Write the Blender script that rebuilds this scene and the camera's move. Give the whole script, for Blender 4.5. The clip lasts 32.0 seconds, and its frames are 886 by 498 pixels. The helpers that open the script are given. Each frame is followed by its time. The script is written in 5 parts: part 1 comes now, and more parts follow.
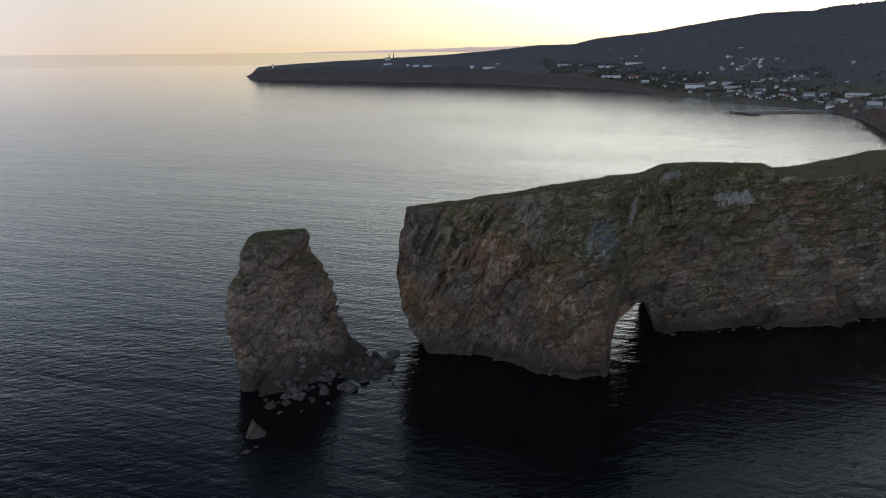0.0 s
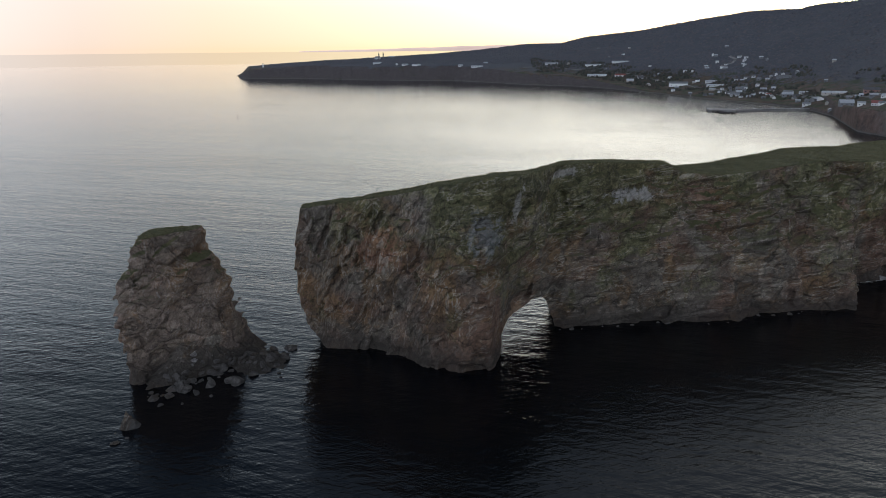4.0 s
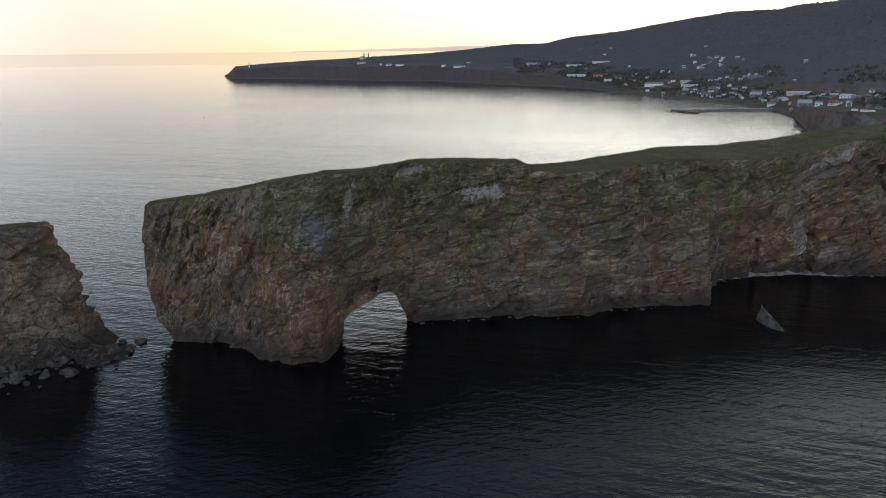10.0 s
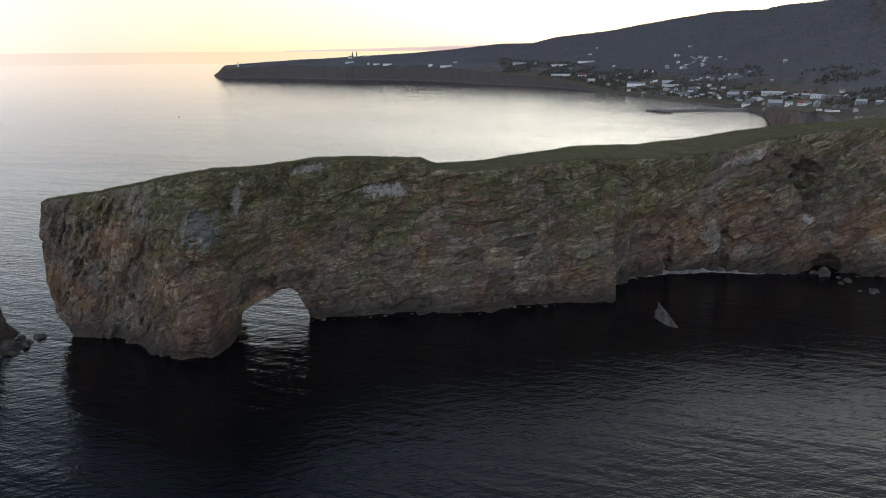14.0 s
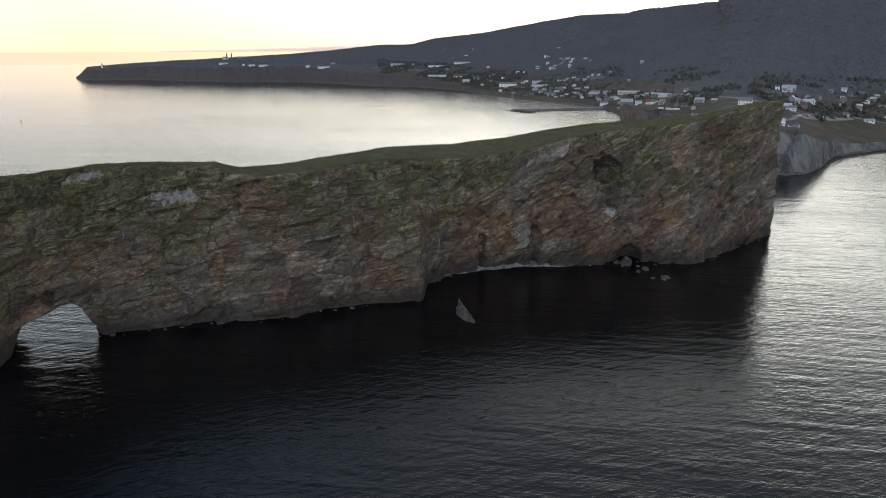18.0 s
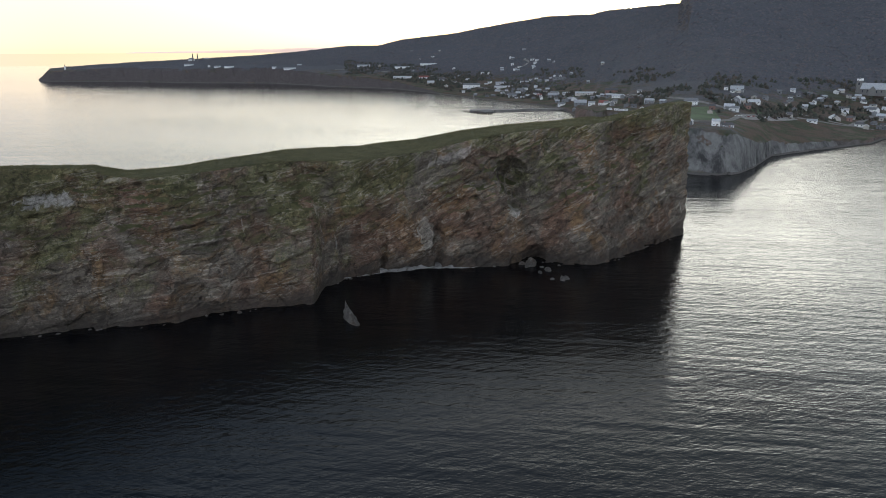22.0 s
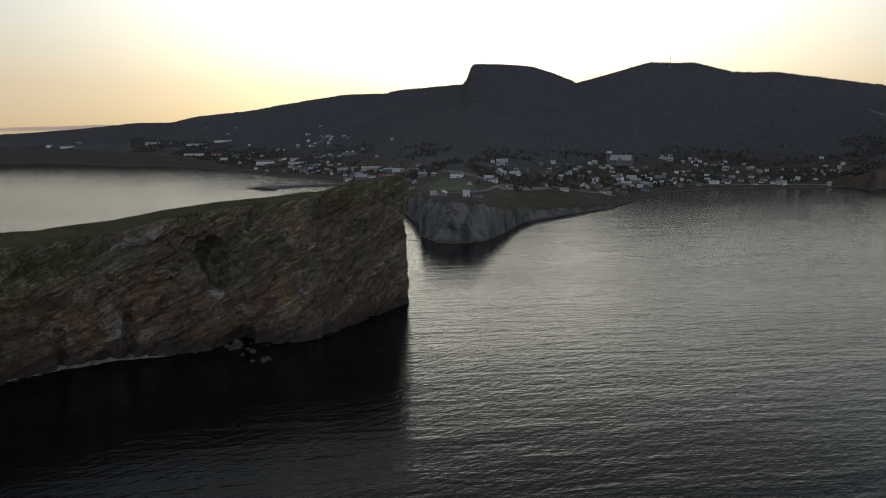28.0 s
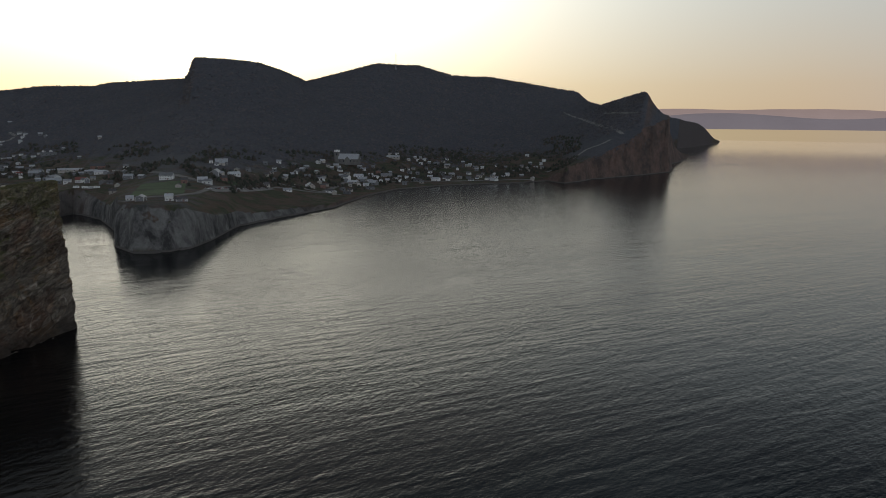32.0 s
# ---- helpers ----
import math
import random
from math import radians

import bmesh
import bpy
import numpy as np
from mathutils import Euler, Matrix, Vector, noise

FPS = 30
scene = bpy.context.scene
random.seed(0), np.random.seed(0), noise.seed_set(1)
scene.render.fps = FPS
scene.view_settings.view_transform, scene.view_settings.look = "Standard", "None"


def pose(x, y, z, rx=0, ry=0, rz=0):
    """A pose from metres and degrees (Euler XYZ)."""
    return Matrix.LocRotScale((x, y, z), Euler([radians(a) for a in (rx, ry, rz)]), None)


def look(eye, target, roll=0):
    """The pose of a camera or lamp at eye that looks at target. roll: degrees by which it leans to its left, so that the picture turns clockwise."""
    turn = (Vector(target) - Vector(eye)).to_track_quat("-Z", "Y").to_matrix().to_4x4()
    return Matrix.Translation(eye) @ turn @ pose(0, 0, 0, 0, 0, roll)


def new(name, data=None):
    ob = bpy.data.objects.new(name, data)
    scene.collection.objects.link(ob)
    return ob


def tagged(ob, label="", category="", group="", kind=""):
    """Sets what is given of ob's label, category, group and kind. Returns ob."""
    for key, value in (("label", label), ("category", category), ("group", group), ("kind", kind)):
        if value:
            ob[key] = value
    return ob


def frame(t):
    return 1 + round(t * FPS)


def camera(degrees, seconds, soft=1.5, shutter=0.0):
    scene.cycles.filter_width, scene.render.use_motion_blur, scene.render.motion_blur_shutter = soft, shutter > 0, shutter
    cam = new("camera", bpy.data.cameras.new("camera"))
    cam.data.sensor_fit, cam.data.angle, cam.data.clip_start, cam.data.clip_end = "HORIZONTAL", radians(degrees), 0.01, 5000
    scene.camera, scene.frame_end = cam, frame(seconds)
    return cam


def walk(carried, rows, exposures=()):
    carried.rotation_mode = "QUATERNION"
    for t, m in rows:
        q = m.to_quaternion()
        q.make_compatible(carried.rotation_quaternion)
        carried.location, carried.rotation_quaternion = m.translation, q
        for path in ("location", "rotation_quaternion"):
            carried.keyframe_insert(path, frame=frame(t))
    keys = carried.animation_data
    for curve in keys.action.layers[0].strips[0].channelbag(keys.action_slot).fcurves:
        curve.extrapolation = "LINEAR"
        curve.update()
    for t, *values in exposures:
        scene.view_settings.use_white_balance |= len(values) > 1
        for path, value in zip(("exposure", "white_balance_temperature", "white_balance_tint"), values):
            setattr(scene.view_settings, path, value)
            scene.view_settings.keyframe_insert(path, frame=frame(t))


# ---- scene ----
cam = camera(65.9, 32.0, soft=0.9)
PATH = [
    (0, (3.735, -0.043, 113.099), (3.723, 1.876, 112.534), -0.4),
    (0.5, (8.773, -0.628, 113.089), (8.759, 1.29, 112.523), -0.4),
    (1, (13.774, -1.219, 113.078), (13.761, 0.699, 112.512), -0.4),
    (1.5, (18.822, -1.763, 113.055), (18.808, 0.155, 112.487), -0.5),
    (2, (23.91, -2.326, 113.031), (23.897, -0.409, 112.463), -0.5),
    (2.5, (29.067, -2.884, 113.016), (29.052, -0.966, 112.448), -0.5),
    (3, (34.249, -3.453, 113.01), (34.235, -1.536, 112.441), -0.5),
    (3.5, (39.439, -4.033, 113.031), (39.425, -2.115, 112.463), -0.5),
    (5.5, (60.395, -6.522, 113.167), (60.38, -4.605, 112.598), -0.6),
    (6, (65.593, -7.181, 113.186), (65.578, -5.263, 112.617), -0.6),
    (6.5, (70.815, -7.834, 113.205), (70.799, -5.917, 112.636), -0.6),
    (7, (76.033, -8.467, 113.207), (76.017, -6.549, 112.639), -0.6),
    (7.5, (81.246, -9.045, 113.191), (81.23, -7.128, 112.622), -0.6),
    (8, (86.47, -9.554, 113.168), (86.453, -7.636, 112.599), -0.6),
    (8.5, (91.708, -10.024, 113.137), (91.69, -8.106, 112.569), -0.5),
    (9, (96.982, -10.481, 113.085), (96.965, -8.563, 112.517), -0.5),
    (9.5, (102.222, -10.931, 113.015), (102.204, -9.014, 112.446), -0.5),
    (10, (107.461, -11.357, 112.935), (107.443, -9.439, 112.367), -0.5),
    (10.5, (112.703, -11.816, 112.855), (112.684, -9.898, 112.287), -0.5),
    (11, (117.89, -12.298, 112.77), (117.87, -10.381, 112.201), -0.5),
    (11.5, (123.081, -12.795, 112.703), (123.061, -10.877, 112.135), -0.4),
    (12, (128.31, -13.283, 112.649), (128.29, -11.366, 112.08), -0.4),
    (12.5, (133.575, -13.709, 112.606), (133.553, -11.791, 112.038), -0.4),
    (13, (138.892, -14.024, 112.578), (138.869, -12.107, 112.01), -0.4),
    (13.5, (144.205, -14.256, 112.573), (144.18, -12.338, 112.004), -0.4),
    (15.5, (165.277, -15.247, 112.583), (165.37, -13.332, 112.013), -0.3),
    (16, (170.544, -15.437, 112.588), (170.685, -13.525, 112.018), -0.3),
    (16.5, (175.814, -15.629, 112.609), (176.003, -13.721, 112.04), -0.3),
    (17, (181.128, -15.841, 112.634), (181.346, -13.936, 112.065), -0.3),
    (17.5, (186.44, -16.065, 112.642), (186.689, -14.164, 112.073), -0.2),
    (18, (191.699, -16.385, 112.637), (191.979, -14.488, 112.069), -0.2),
    (18.5, (196.843, -16.817, 112.641), (197.141, -14.923, 112.073), -0.2),
    (19, (201.909, -17.354, 112.644), (202.224, -15.463, 112.077), -0.2),
    (19.5, (206.94, -17.945, 112.635), (207.273, -16.056, 112.069), -0.2),
    (20, (212.036, -18.546, 112.617), (212.372, -16.658, 112.052), -0.2),
    (20.5, (217.173, -19.156, 112.582), (217.509, -17.268, 112.017), -0.2),
    (21, (222.322, -19.742, 112.539), (222.659, -17.853, 111.974), -0.2),
    (21.5, (227.472, -20.386, 112.493), (227.808, -18.497, 111.928), -0.2),
    (22, (232.656, -21.146, 112.446), (232.991, -19.257, 111.881), -0.2),
    (22.5, (237.904, -21.989, 112.397), (238.239, -20.1, 111.832), -0.3),
    (23, (243.219, -22.886, 112.352), (243.576, -21.001, 111.787), -0.2),
    (23.5, (248.595, -23.775, 112.31), (249.059, -21.914, 111.744), -0.2),
    (24, (253.951, -24.717, 112.27), (254.494, -22.875, 111.71), -0.2),
    (24.5, (259.224, -25.746, 112.242), (259.83, -23.918, 111.705), -0.3),
    (25, (264.408, -26.883, 112.213), (265.065, -25.058, 111.727), -0.2),
    (25.5, (269.51, -28.086, 112.188), (270.21, -26.264, 111.752), -0.3),
    (26, (274.615, -29.264, 112.167), (275.361, -27.448, 111.786), -0.3),
    (26.5, (279.787, -30.312, 112.157), (280.605, -28.523, 111.797), -0.2),
    (28.5, (300.446, -33.776, 112.132), (301.281, -31.994, 111.772), -0.3),
    (29, (305.511, -34.463, 112.14), (306.392, -32.704, 111.78), -0.3),
    (29.5, (310.473, -34.988, 112.162), (311.407, -33.256, 111.8), -0.3),
    (30, (315.318, -35.376, 112.194), (316.319, -33.683, 111.831), -0.2),
    (30.5, (320.04, -35.667, 112.225), (321.193, -34.074, 111.862), 0.2),
    (31, (324.65, -35.9, 112.251), (325.877, -34.363, 111.886), 0.2),
    (31.5, (329.188, -36.099, 112.274), (330.498, -34.632, 111.909), 0.2),
    (32, (333.671, -36.28, 112.29), (335.083, -34.911, 111.927), 0.4),
]
walk(cam, [(t, look(eye, target, roll)) for t, eye, target, roll in PATH],
     exposures=[(0.0, -0.16, 6100, 9), (1.5, 0.04, 6150, 9), (3.5, 0.14, 6250, 10), (9.0, 0.25, 6350, 10), (13.0, 0.36, 6400, 10), (19.0, 0.5, 6450, 9), (24.0, 0.55, 6500, 8), (26.0, -0.14, 6600, 8), (29.0, -0.84, 6750, 8), (32.0, -0.82, 6800, 8)])

# ---------------------------------------------------------------- light
SUN_AZ, SUN_EL = 27.5, 2.6
world = bpy.data.worlds.new("dusk_sky")
scene.world = world
world.use_nodes = True
wn, wl = world.node_tree.nodes, world.node_tree.links
wn.clear()
sky = wn.new("ShaderNodeTexSky")
sky.sky_type = "NISHITA"
sky.sun_disc = False
sky.sun_elevation, sky.sun_rotation = radians(SUN_EL), radians(SUN_AZ)
sky.altitude, sky.air_density, sky.dust_density, sky.ozone_density = 0, 1.0, 2.0, 1.5
# clear air overhead, warm haze along the horizon, a wide glow round the hidden sun
def wmath(op, a, b=0.0, c=0.0):
    m = wn.new("ShaderNodeMath")
    m.operation = op
    for sock, v in zip(m.inputs, (a, b, c)):
        if isinstance(v, bpy.types.NodeSocket):
            wl.new(v, sock)
        else:
            sock.default_value = v
    return m.outputs[0]


def wramp(fac, *stops):
    r = wn.new("ShaderNodeValToRGB")
    while len(r.color_ramp.elements) < len(stops):
        r.color_ramp.elements.new(0.5)
    for el, (p, col) in zip(r.color_ramp.elements, stops):
        el.position, el.color = p, (*col, 1)
    wl.new(fac, r.inputs[0])
    return r.outputs[0]


def wmix(mode, fac, a, b):
    m = wn.new("ShaderNodeMix")
    m.data_type, m.blend_type, m.clamp_factor = "RGBA", mode, True
    for sock, v in ((m.inputs[0], fac), (m.inputs[6], a), (m.inputs[7], b)):
        if isinstance(v, bpy.types.NodeSocket):
            wl.new(v, sock)
        else:
            sock.default_value = (*v, 1) if isinstance(v, tuple) else v
    return m.outputs[2]


_a, _e = radians(SUN_AZ), radians(SUN_EL)
SUN_DIR = (math.sin(_a) * math.cos(_e), math.cos(_a) * math.cos(_e), math.sin(_e))
way = wn.new("ShaderNodeTexCoord").outputs["Generated"]
sepw = wn.new("ShaderNodeSeparateXYZ")
wl.new(way, sepw.inputs[0])
dot = wn.new("ShaderNodeVectorMath")
dot.operation = "DOT_PRODUCT"
wl.new(way, dot.inputs[0])
dot.inputs[1].default_value = SUN_DIR
toward = wmath("MULTIPLY_ADD", dot.outputs["Value"], 0.5, 0.5)
up = wmath("MAXIMUM", sepw.outputs[2], 0.0)
side = wramp(toward, (0.0, (1.78, 1.86, 2.1)), (0.45, (1.36, 1.38, 1.48)), (0.79, (0.90, 0.70, 0.55)), (0.85, (0.96, 0.715, 0.47)), (0.93, (0.98, 0.77, 0.49)))
mid = wramp(toward, (0.0, (1.8, 1.98, 2.28)), (0.45, (1.15, 1.28, 1.46)), (0.80, (0.84, 0.95, 1.02)), (0.97, (1.14, 1.22, 1.24)))
crown = wramp(toward, (0.0, (0.76, 0.82, 0.93)), (0.45, (0.16, 0.19, 0.26)), (0.66, (0.05, 0.068, 0.105)), (0.78, (0.09, 0.13, 0.19)), (0.86, (0.28, 0.34, 0.43)), (0.96, (0.26, 0.29, 0.33)))
lift = wramp(wmath("POWER", up, 0.6), (0.0, (0, 0, 0)), (0.17, (0.22, 0.22, 0.22)), (0.34, (0.78, 0.78, 0.78)), (0.46, (1, 1, 1)))
dome = wramp(up, (0.22, (0, 0, 0)), (0.42, (0.8, 0.78, 0.78)), (0.52, (0.96, 0.96, 0.96)), (0.60, (1, 1, 1)))
air = wmix("MIX", dome, wmix("MIX", lift, side, mid), crown)
glow = wmath("MULTIPLY", wmath("POWER", wmath("MAXIMUM", dot.outputs["Value"], 0.0), 12.0), wmath("MULTIPLY_ADD", dome, -0.85, 1.0))
halo = wmath("POWER", wmath("MAXIMUM", dot.outputs["Value"], 0.0), 300.0)
air = wmix("ADD", glow, air, wmix("MIX", lift, (1.1, 0.82, 0.30), (3.2, 3.15, 2.8)))
air = wmix("ADD", halo, air, (1.2, 1.1, 0.8))
dim = wn.new("ShaderNodeVectorMath")
dim.operation = "SCALE"
wl.new(sky.outputs[0], dim.inputs[0])
dim.inputs["Scale"].default_value = 0.02
air = wmix("ADD", 1.0, air, dim.outputs[0])
# the far sea past the sheet of water
below = wmath("LESS_THAN", sepw.outputs[2], -0.0054)
far_sea = wmix("MULTIPLY", 1.0, air, (0.80, 0.84, 0.87))
air = wmix("MIX", below, air, far_sea)
bg = wn.new("ShaderNodeBackground")
bg.inputs["Strength"].default_value = 1.0
wout = wn.new("ShaderNodeOutputWorld")
wl.new(air, bg.inputs[0])
wl.new(bg.outputs[0], wout.inputs[0])

sun = new("sun", bpy.data.lights.new("sun", "SUN"))
sun.data.energy, sun.data.angle, sun.data.color = 2.0, radians(0.53), (1.0, 0.72, 0.45)
sun.matrix_world = look(Vector(SUN_DIR) * 3000, (0, 0, 0))


# ---------------------------------------------------------------- noise and meshing
_rng = np.random.RandomState(7)
LATTICE = _rng.rand(64, 64, 64).astype(np.float32)


def vnoise(x, y, z):
    """Smooth value noise in 0..1 on a repeating lattice."""
    xi, yi, zi = np.floor(x), np.floor(y), np.floor(z)
    fx, fy, fz = x - xi, y - yi, z - zi
    fx, fy, fz = (f * f * (3 - 2 * f) for f in (fx, fy, fz))
    a, b, c = (v.astype(np.int32) & 63 for v in (xi, yi, zi))
    a1, b1, c1 = (a + 1) & 63, (b + 1) & 63, (c + 1) & 63
    L = LATTICE
    lo = (L[a, b, c] * (1 - fx) + L[a1, b, c] * fx) * (1 - fy) + (L[a, b1, c] * (1 - fx) + L[a1, b1, c] * fx) * fy
    hi = (L[a, b, c1] * (1 - fx) + L[a1, b, c1] * fx) * (1 - fy) + (L[a, b1, c1] * (1 - fx) + L[a1, b1, c1] * fx) * fy
    return lo * (1 - fz) + hi * fz


def fbm(x, y, z, octaves=4, gain=0.5):
    """Sum of octaves of noise, about -1..1."""
    total, amp, norm = 0.0, 1.0, 0.0
    for k in range(octaves):
        s = 2.03 ** k
        total = total + amp * (2 * vnoise(x * s + 17.3 * k, y * s + 5.1 * k, z * s + 9.7 * k) - 1)
        norm += amp
        amp *= gain
    return total / norm


def ridged(x, y, z, octaves=4):
    """Creased noise, about -1..1, with sharp high lines."""
    total, amp, norm = 0.0, 1.0, 0.0
    for k in range(octaves):
        s = 2.1 ** k
        total = total + amp * (1 - 4 * np.abs(vnoise(x * s + 3.3 * k, y * s + 8.1 * k, z * s + 1.7 * k) - 0.5))
        norm += amp
        amp *= 0.55
    return total / norm


def blocks(x, y, z, shift):
    """Broken faces: each cell of a scattered lattice is a slightly turned flat face of its own depth, about -1..1."""
    a, b, c = (np.floor(v - 0.5).astype(np.int32) for v in (x, y, z))
    best, out = np.full(x.shape, 99.0, np.float32), np.zeros(x.shape, np.float32)
    L = LATTICE
    for k in range(8):
        i, j, m = a + (k & 1), b + (k >> 1 & 1), c + (k >> 2)
        p, q, r = i & 63, j & 63, m + shift & 63
        dx, dy, dz = x - i - 0.15 - 0.7 * L[p, q, r], y - j - 0.15 - 0.7 * L[q, r, p], z - m - 0.15 - 0.7 * L[r, p, q]
        dist = dx * dx + dy * dy + dz * dz
        nearer = dist < best
        face = 1.5 * L[p, r, q] - 0.75 + 0.9 * (L[q, p, r] - 0.5) * dx + 0.9 * (L[r, q, p] - 0.3) * dz
        best, out = np.where(nearer, dist, best), np.where(nearer, face, out)
    return out


def mesh_from(name, verts, quads, smooth=True):
    me = bpy.data.meshes.new(name)
    verts, quads = np.asarray(verts, np.float32), np.asarray(quads, np.int32)
    me.vertices.add(len(verts))
    me.vertices.foreach_set("co", verts.ravel())
    k = quads.shape[1]
    me.loops.add(quads.size)
    me.loops.foreach_set("vertex_index", quads.ravel())
    me.polygons.add(len(quads))
    me.polygons.foreach_set("loop_start", np.arange(0, quads.size, k, dtype=np.int32))
    me.polygons.foreach_set("use_smooth", np.full(len(quads), smooth))
    me.update(calc_edges=True)
    me.validate()
    return me


def surface_net(f, origin, h):
    """A closed quad skin round the cells where f < 0, on a grid of step h."""
    ins = f < 0
    nx, ny, nz = f.shape
    corner = [(i, j, k) for i in (0, 1) for j in (0, 1) for k in (0, 1)]
    cnt = np.zeros((nx - 1, ny - 1, nz - 1), np.int8)
    for i, j, k in corner:
        cnt += ins[i:nx - 1 + i, j:ny - 1 + j, k:nz - 1 + k]
    act = np.argwhere((cnt > 0) & (cnt < 8))
    index = np.full(cnt.shape, -1, np.int32)
    index[act[:, 0], act[:, 1], act[:, 2]] = np.arange(len(act))
    acc = np.zeros((len(act), 3), np.float32)
    hits = np.zeros(len(act), np.float32)
    for p in corner:
        for axis in range(3):
            if p[axis]:
                continue
            q = list(p)
            q[axis] = 1
            fa = f[act[:, 0] + p[0], act[:, 1] + p[1], act[:, 2] + p[2]]
            fb = f[act[:, 0] + q[0], act[:, 1] + q[1], act[:, 2] + q[2]]
            cross = (fa < 0) != (fb < 0)
            s = np.where(cross, fa / np.where(cross, fa - fb, 1), 0)
            pt = np.tile(np.array(p, np.float32), (len(act), 1))
            pt[:, axis] = s
            acc[cross] += pt[cross]
            hits[cross] += 1
    verts = (act + acc / hits[:, None]) * h + np.array(origin)
    faces = []
    for axis in range(3):
        u, v = [(1, 2), (2, 0), (0, 1)][axis]
        lo = [slice(None)] * 3
        hi = [slice(None)] * 3
        lo[axis], hi[axis] = slice(0, -1), slice(1, None)
        a, b = ins[tuple(lo)], ins[tuple(hi)]
        e = np.argwhere(a != b)
        ok = (e[:, u] > 0) & (e[:, v] > 0) & (e[:, u] < f.shape[u] - 1) & (e[:, v] < f.shape[v] - 1)
        e = e[ok]
        flip = a[e[:, 0], e[:, 1], e[:, 2]]
        quad = []
        for du, dv in ((1, 1), (0, 1), (0, 0), (1, 0)):
            c = e.copy()
            c[:, u] -= du
            c[:, v] -= dv
            quad.append(index[c[:, 0], c[:, 1], c[:, 2]])
        quad = np.stack(quad, 1)
        quad[~flip] = quad[~flip][:, ::-1]
        faces.append(quad)
    return verts, np.concatenate(faces)


def lerp_table(x, *pairs):
    """Value at x of a profile given as stations and values."""
    return np.interp(x, [p[0] for p in pairs], [p[1] for p in pairs])


def sstep(a, b, x):
    t = np.clip((x - a) / (b - a), 0, 1)
    return t * t * (3 - 2 * t)


# ---------------------------------------------------------------- materials
def nodes_of(name):
    m = bpy.data.materials.new(name)
    m.use_nodes = True
    n, l = m.node_tree.nodes, m.node_tree.links
    return m, n, l, n["Principled BSDF"]


def noise_node(n, l, vec, scale, detail=6, rough=0.6, stretch=(1, 1, 1), turn=(0, 0, 0), distortion=0.0):
    rot = n.new("ShaderNodeMapping")
    rot.inputs["Rotation"].default_value = [radians(a) for a in turn]
    l.new(vec, rot.inputs[0])
    mp = n.new("ShaderNodeMapping")
    mp.inputs["Scale"].default_value = stretch
    l.new(rot.outputs[0], mp.inputs[0])
    t = n.new("ShaderNodeTexNoise")
    t.inputs["Scale"].default_value, t.inputs["Detail"].default_value = scale, detail
    t.inputs["Roughness"].default_value, t.inputs["Distortion"].default_value = rough, distortion
    l.new(mp.outputs[0], t.inputs["Vector"])
    return t.outputs["Fac"]


def ramp(n, l, fac, *stops):
    r = n.new("ShaderNodeValToRGB")
    while len(r.color_ramp.elements) < len(stops):
        r.color_ramp.elements.new(0.5)
    for el, (pos, col) in zip(r.color_ramp.elements, stops):
        el.position = pos
        el.color = (*col, 1) if len(col) == 3 else col
    l.new(fac, r.inputs[0])
    return r.outputs[0]


def mix(n, l, fac, a, b, mode="MIX"):
    m = n.new("ShaderNodeMix")
    m.data_type, m.blend_type = "RGBA", mode
    for sock, v in ((m.inputs[0], fac), (m.inputs[6], a), (m.inputs[7], b)):
        if isinstance(v, bpy.types.NodeSocket):
            l.new(v, sock)
        elif isinstance(v, tuple):
            sock.default_value = (*v, 1)
        else:
            sock.default_value = v
    return m.outputs[2]


def math_node(n, l, op, a, b=0.0, c=None):
    m = n.new("ShaderNodeMath")
    m.operation = op
    for sock, v in zip(m.inputs, (a, b, c)):
        if v is None:
            continue
        if isinstance(v, bpy.types.NodeSocket):
            l.new(v, sock)
        else:
            sock.default_value = v
    return m.outputs[0]


def bump(n, l, bsdf, height, strength, distance):
    b = n.new("ShaderNodeBump")
    b.inputs["Strength"].default_value, b.inputs["Distance"].default_value = strength, distance
    l.new(height, b.inputs["Height"])
    l.new(b.outputs[0], bsdf.inputs["Normal"])
    return b


def grey(v):
    return (v, v, v)


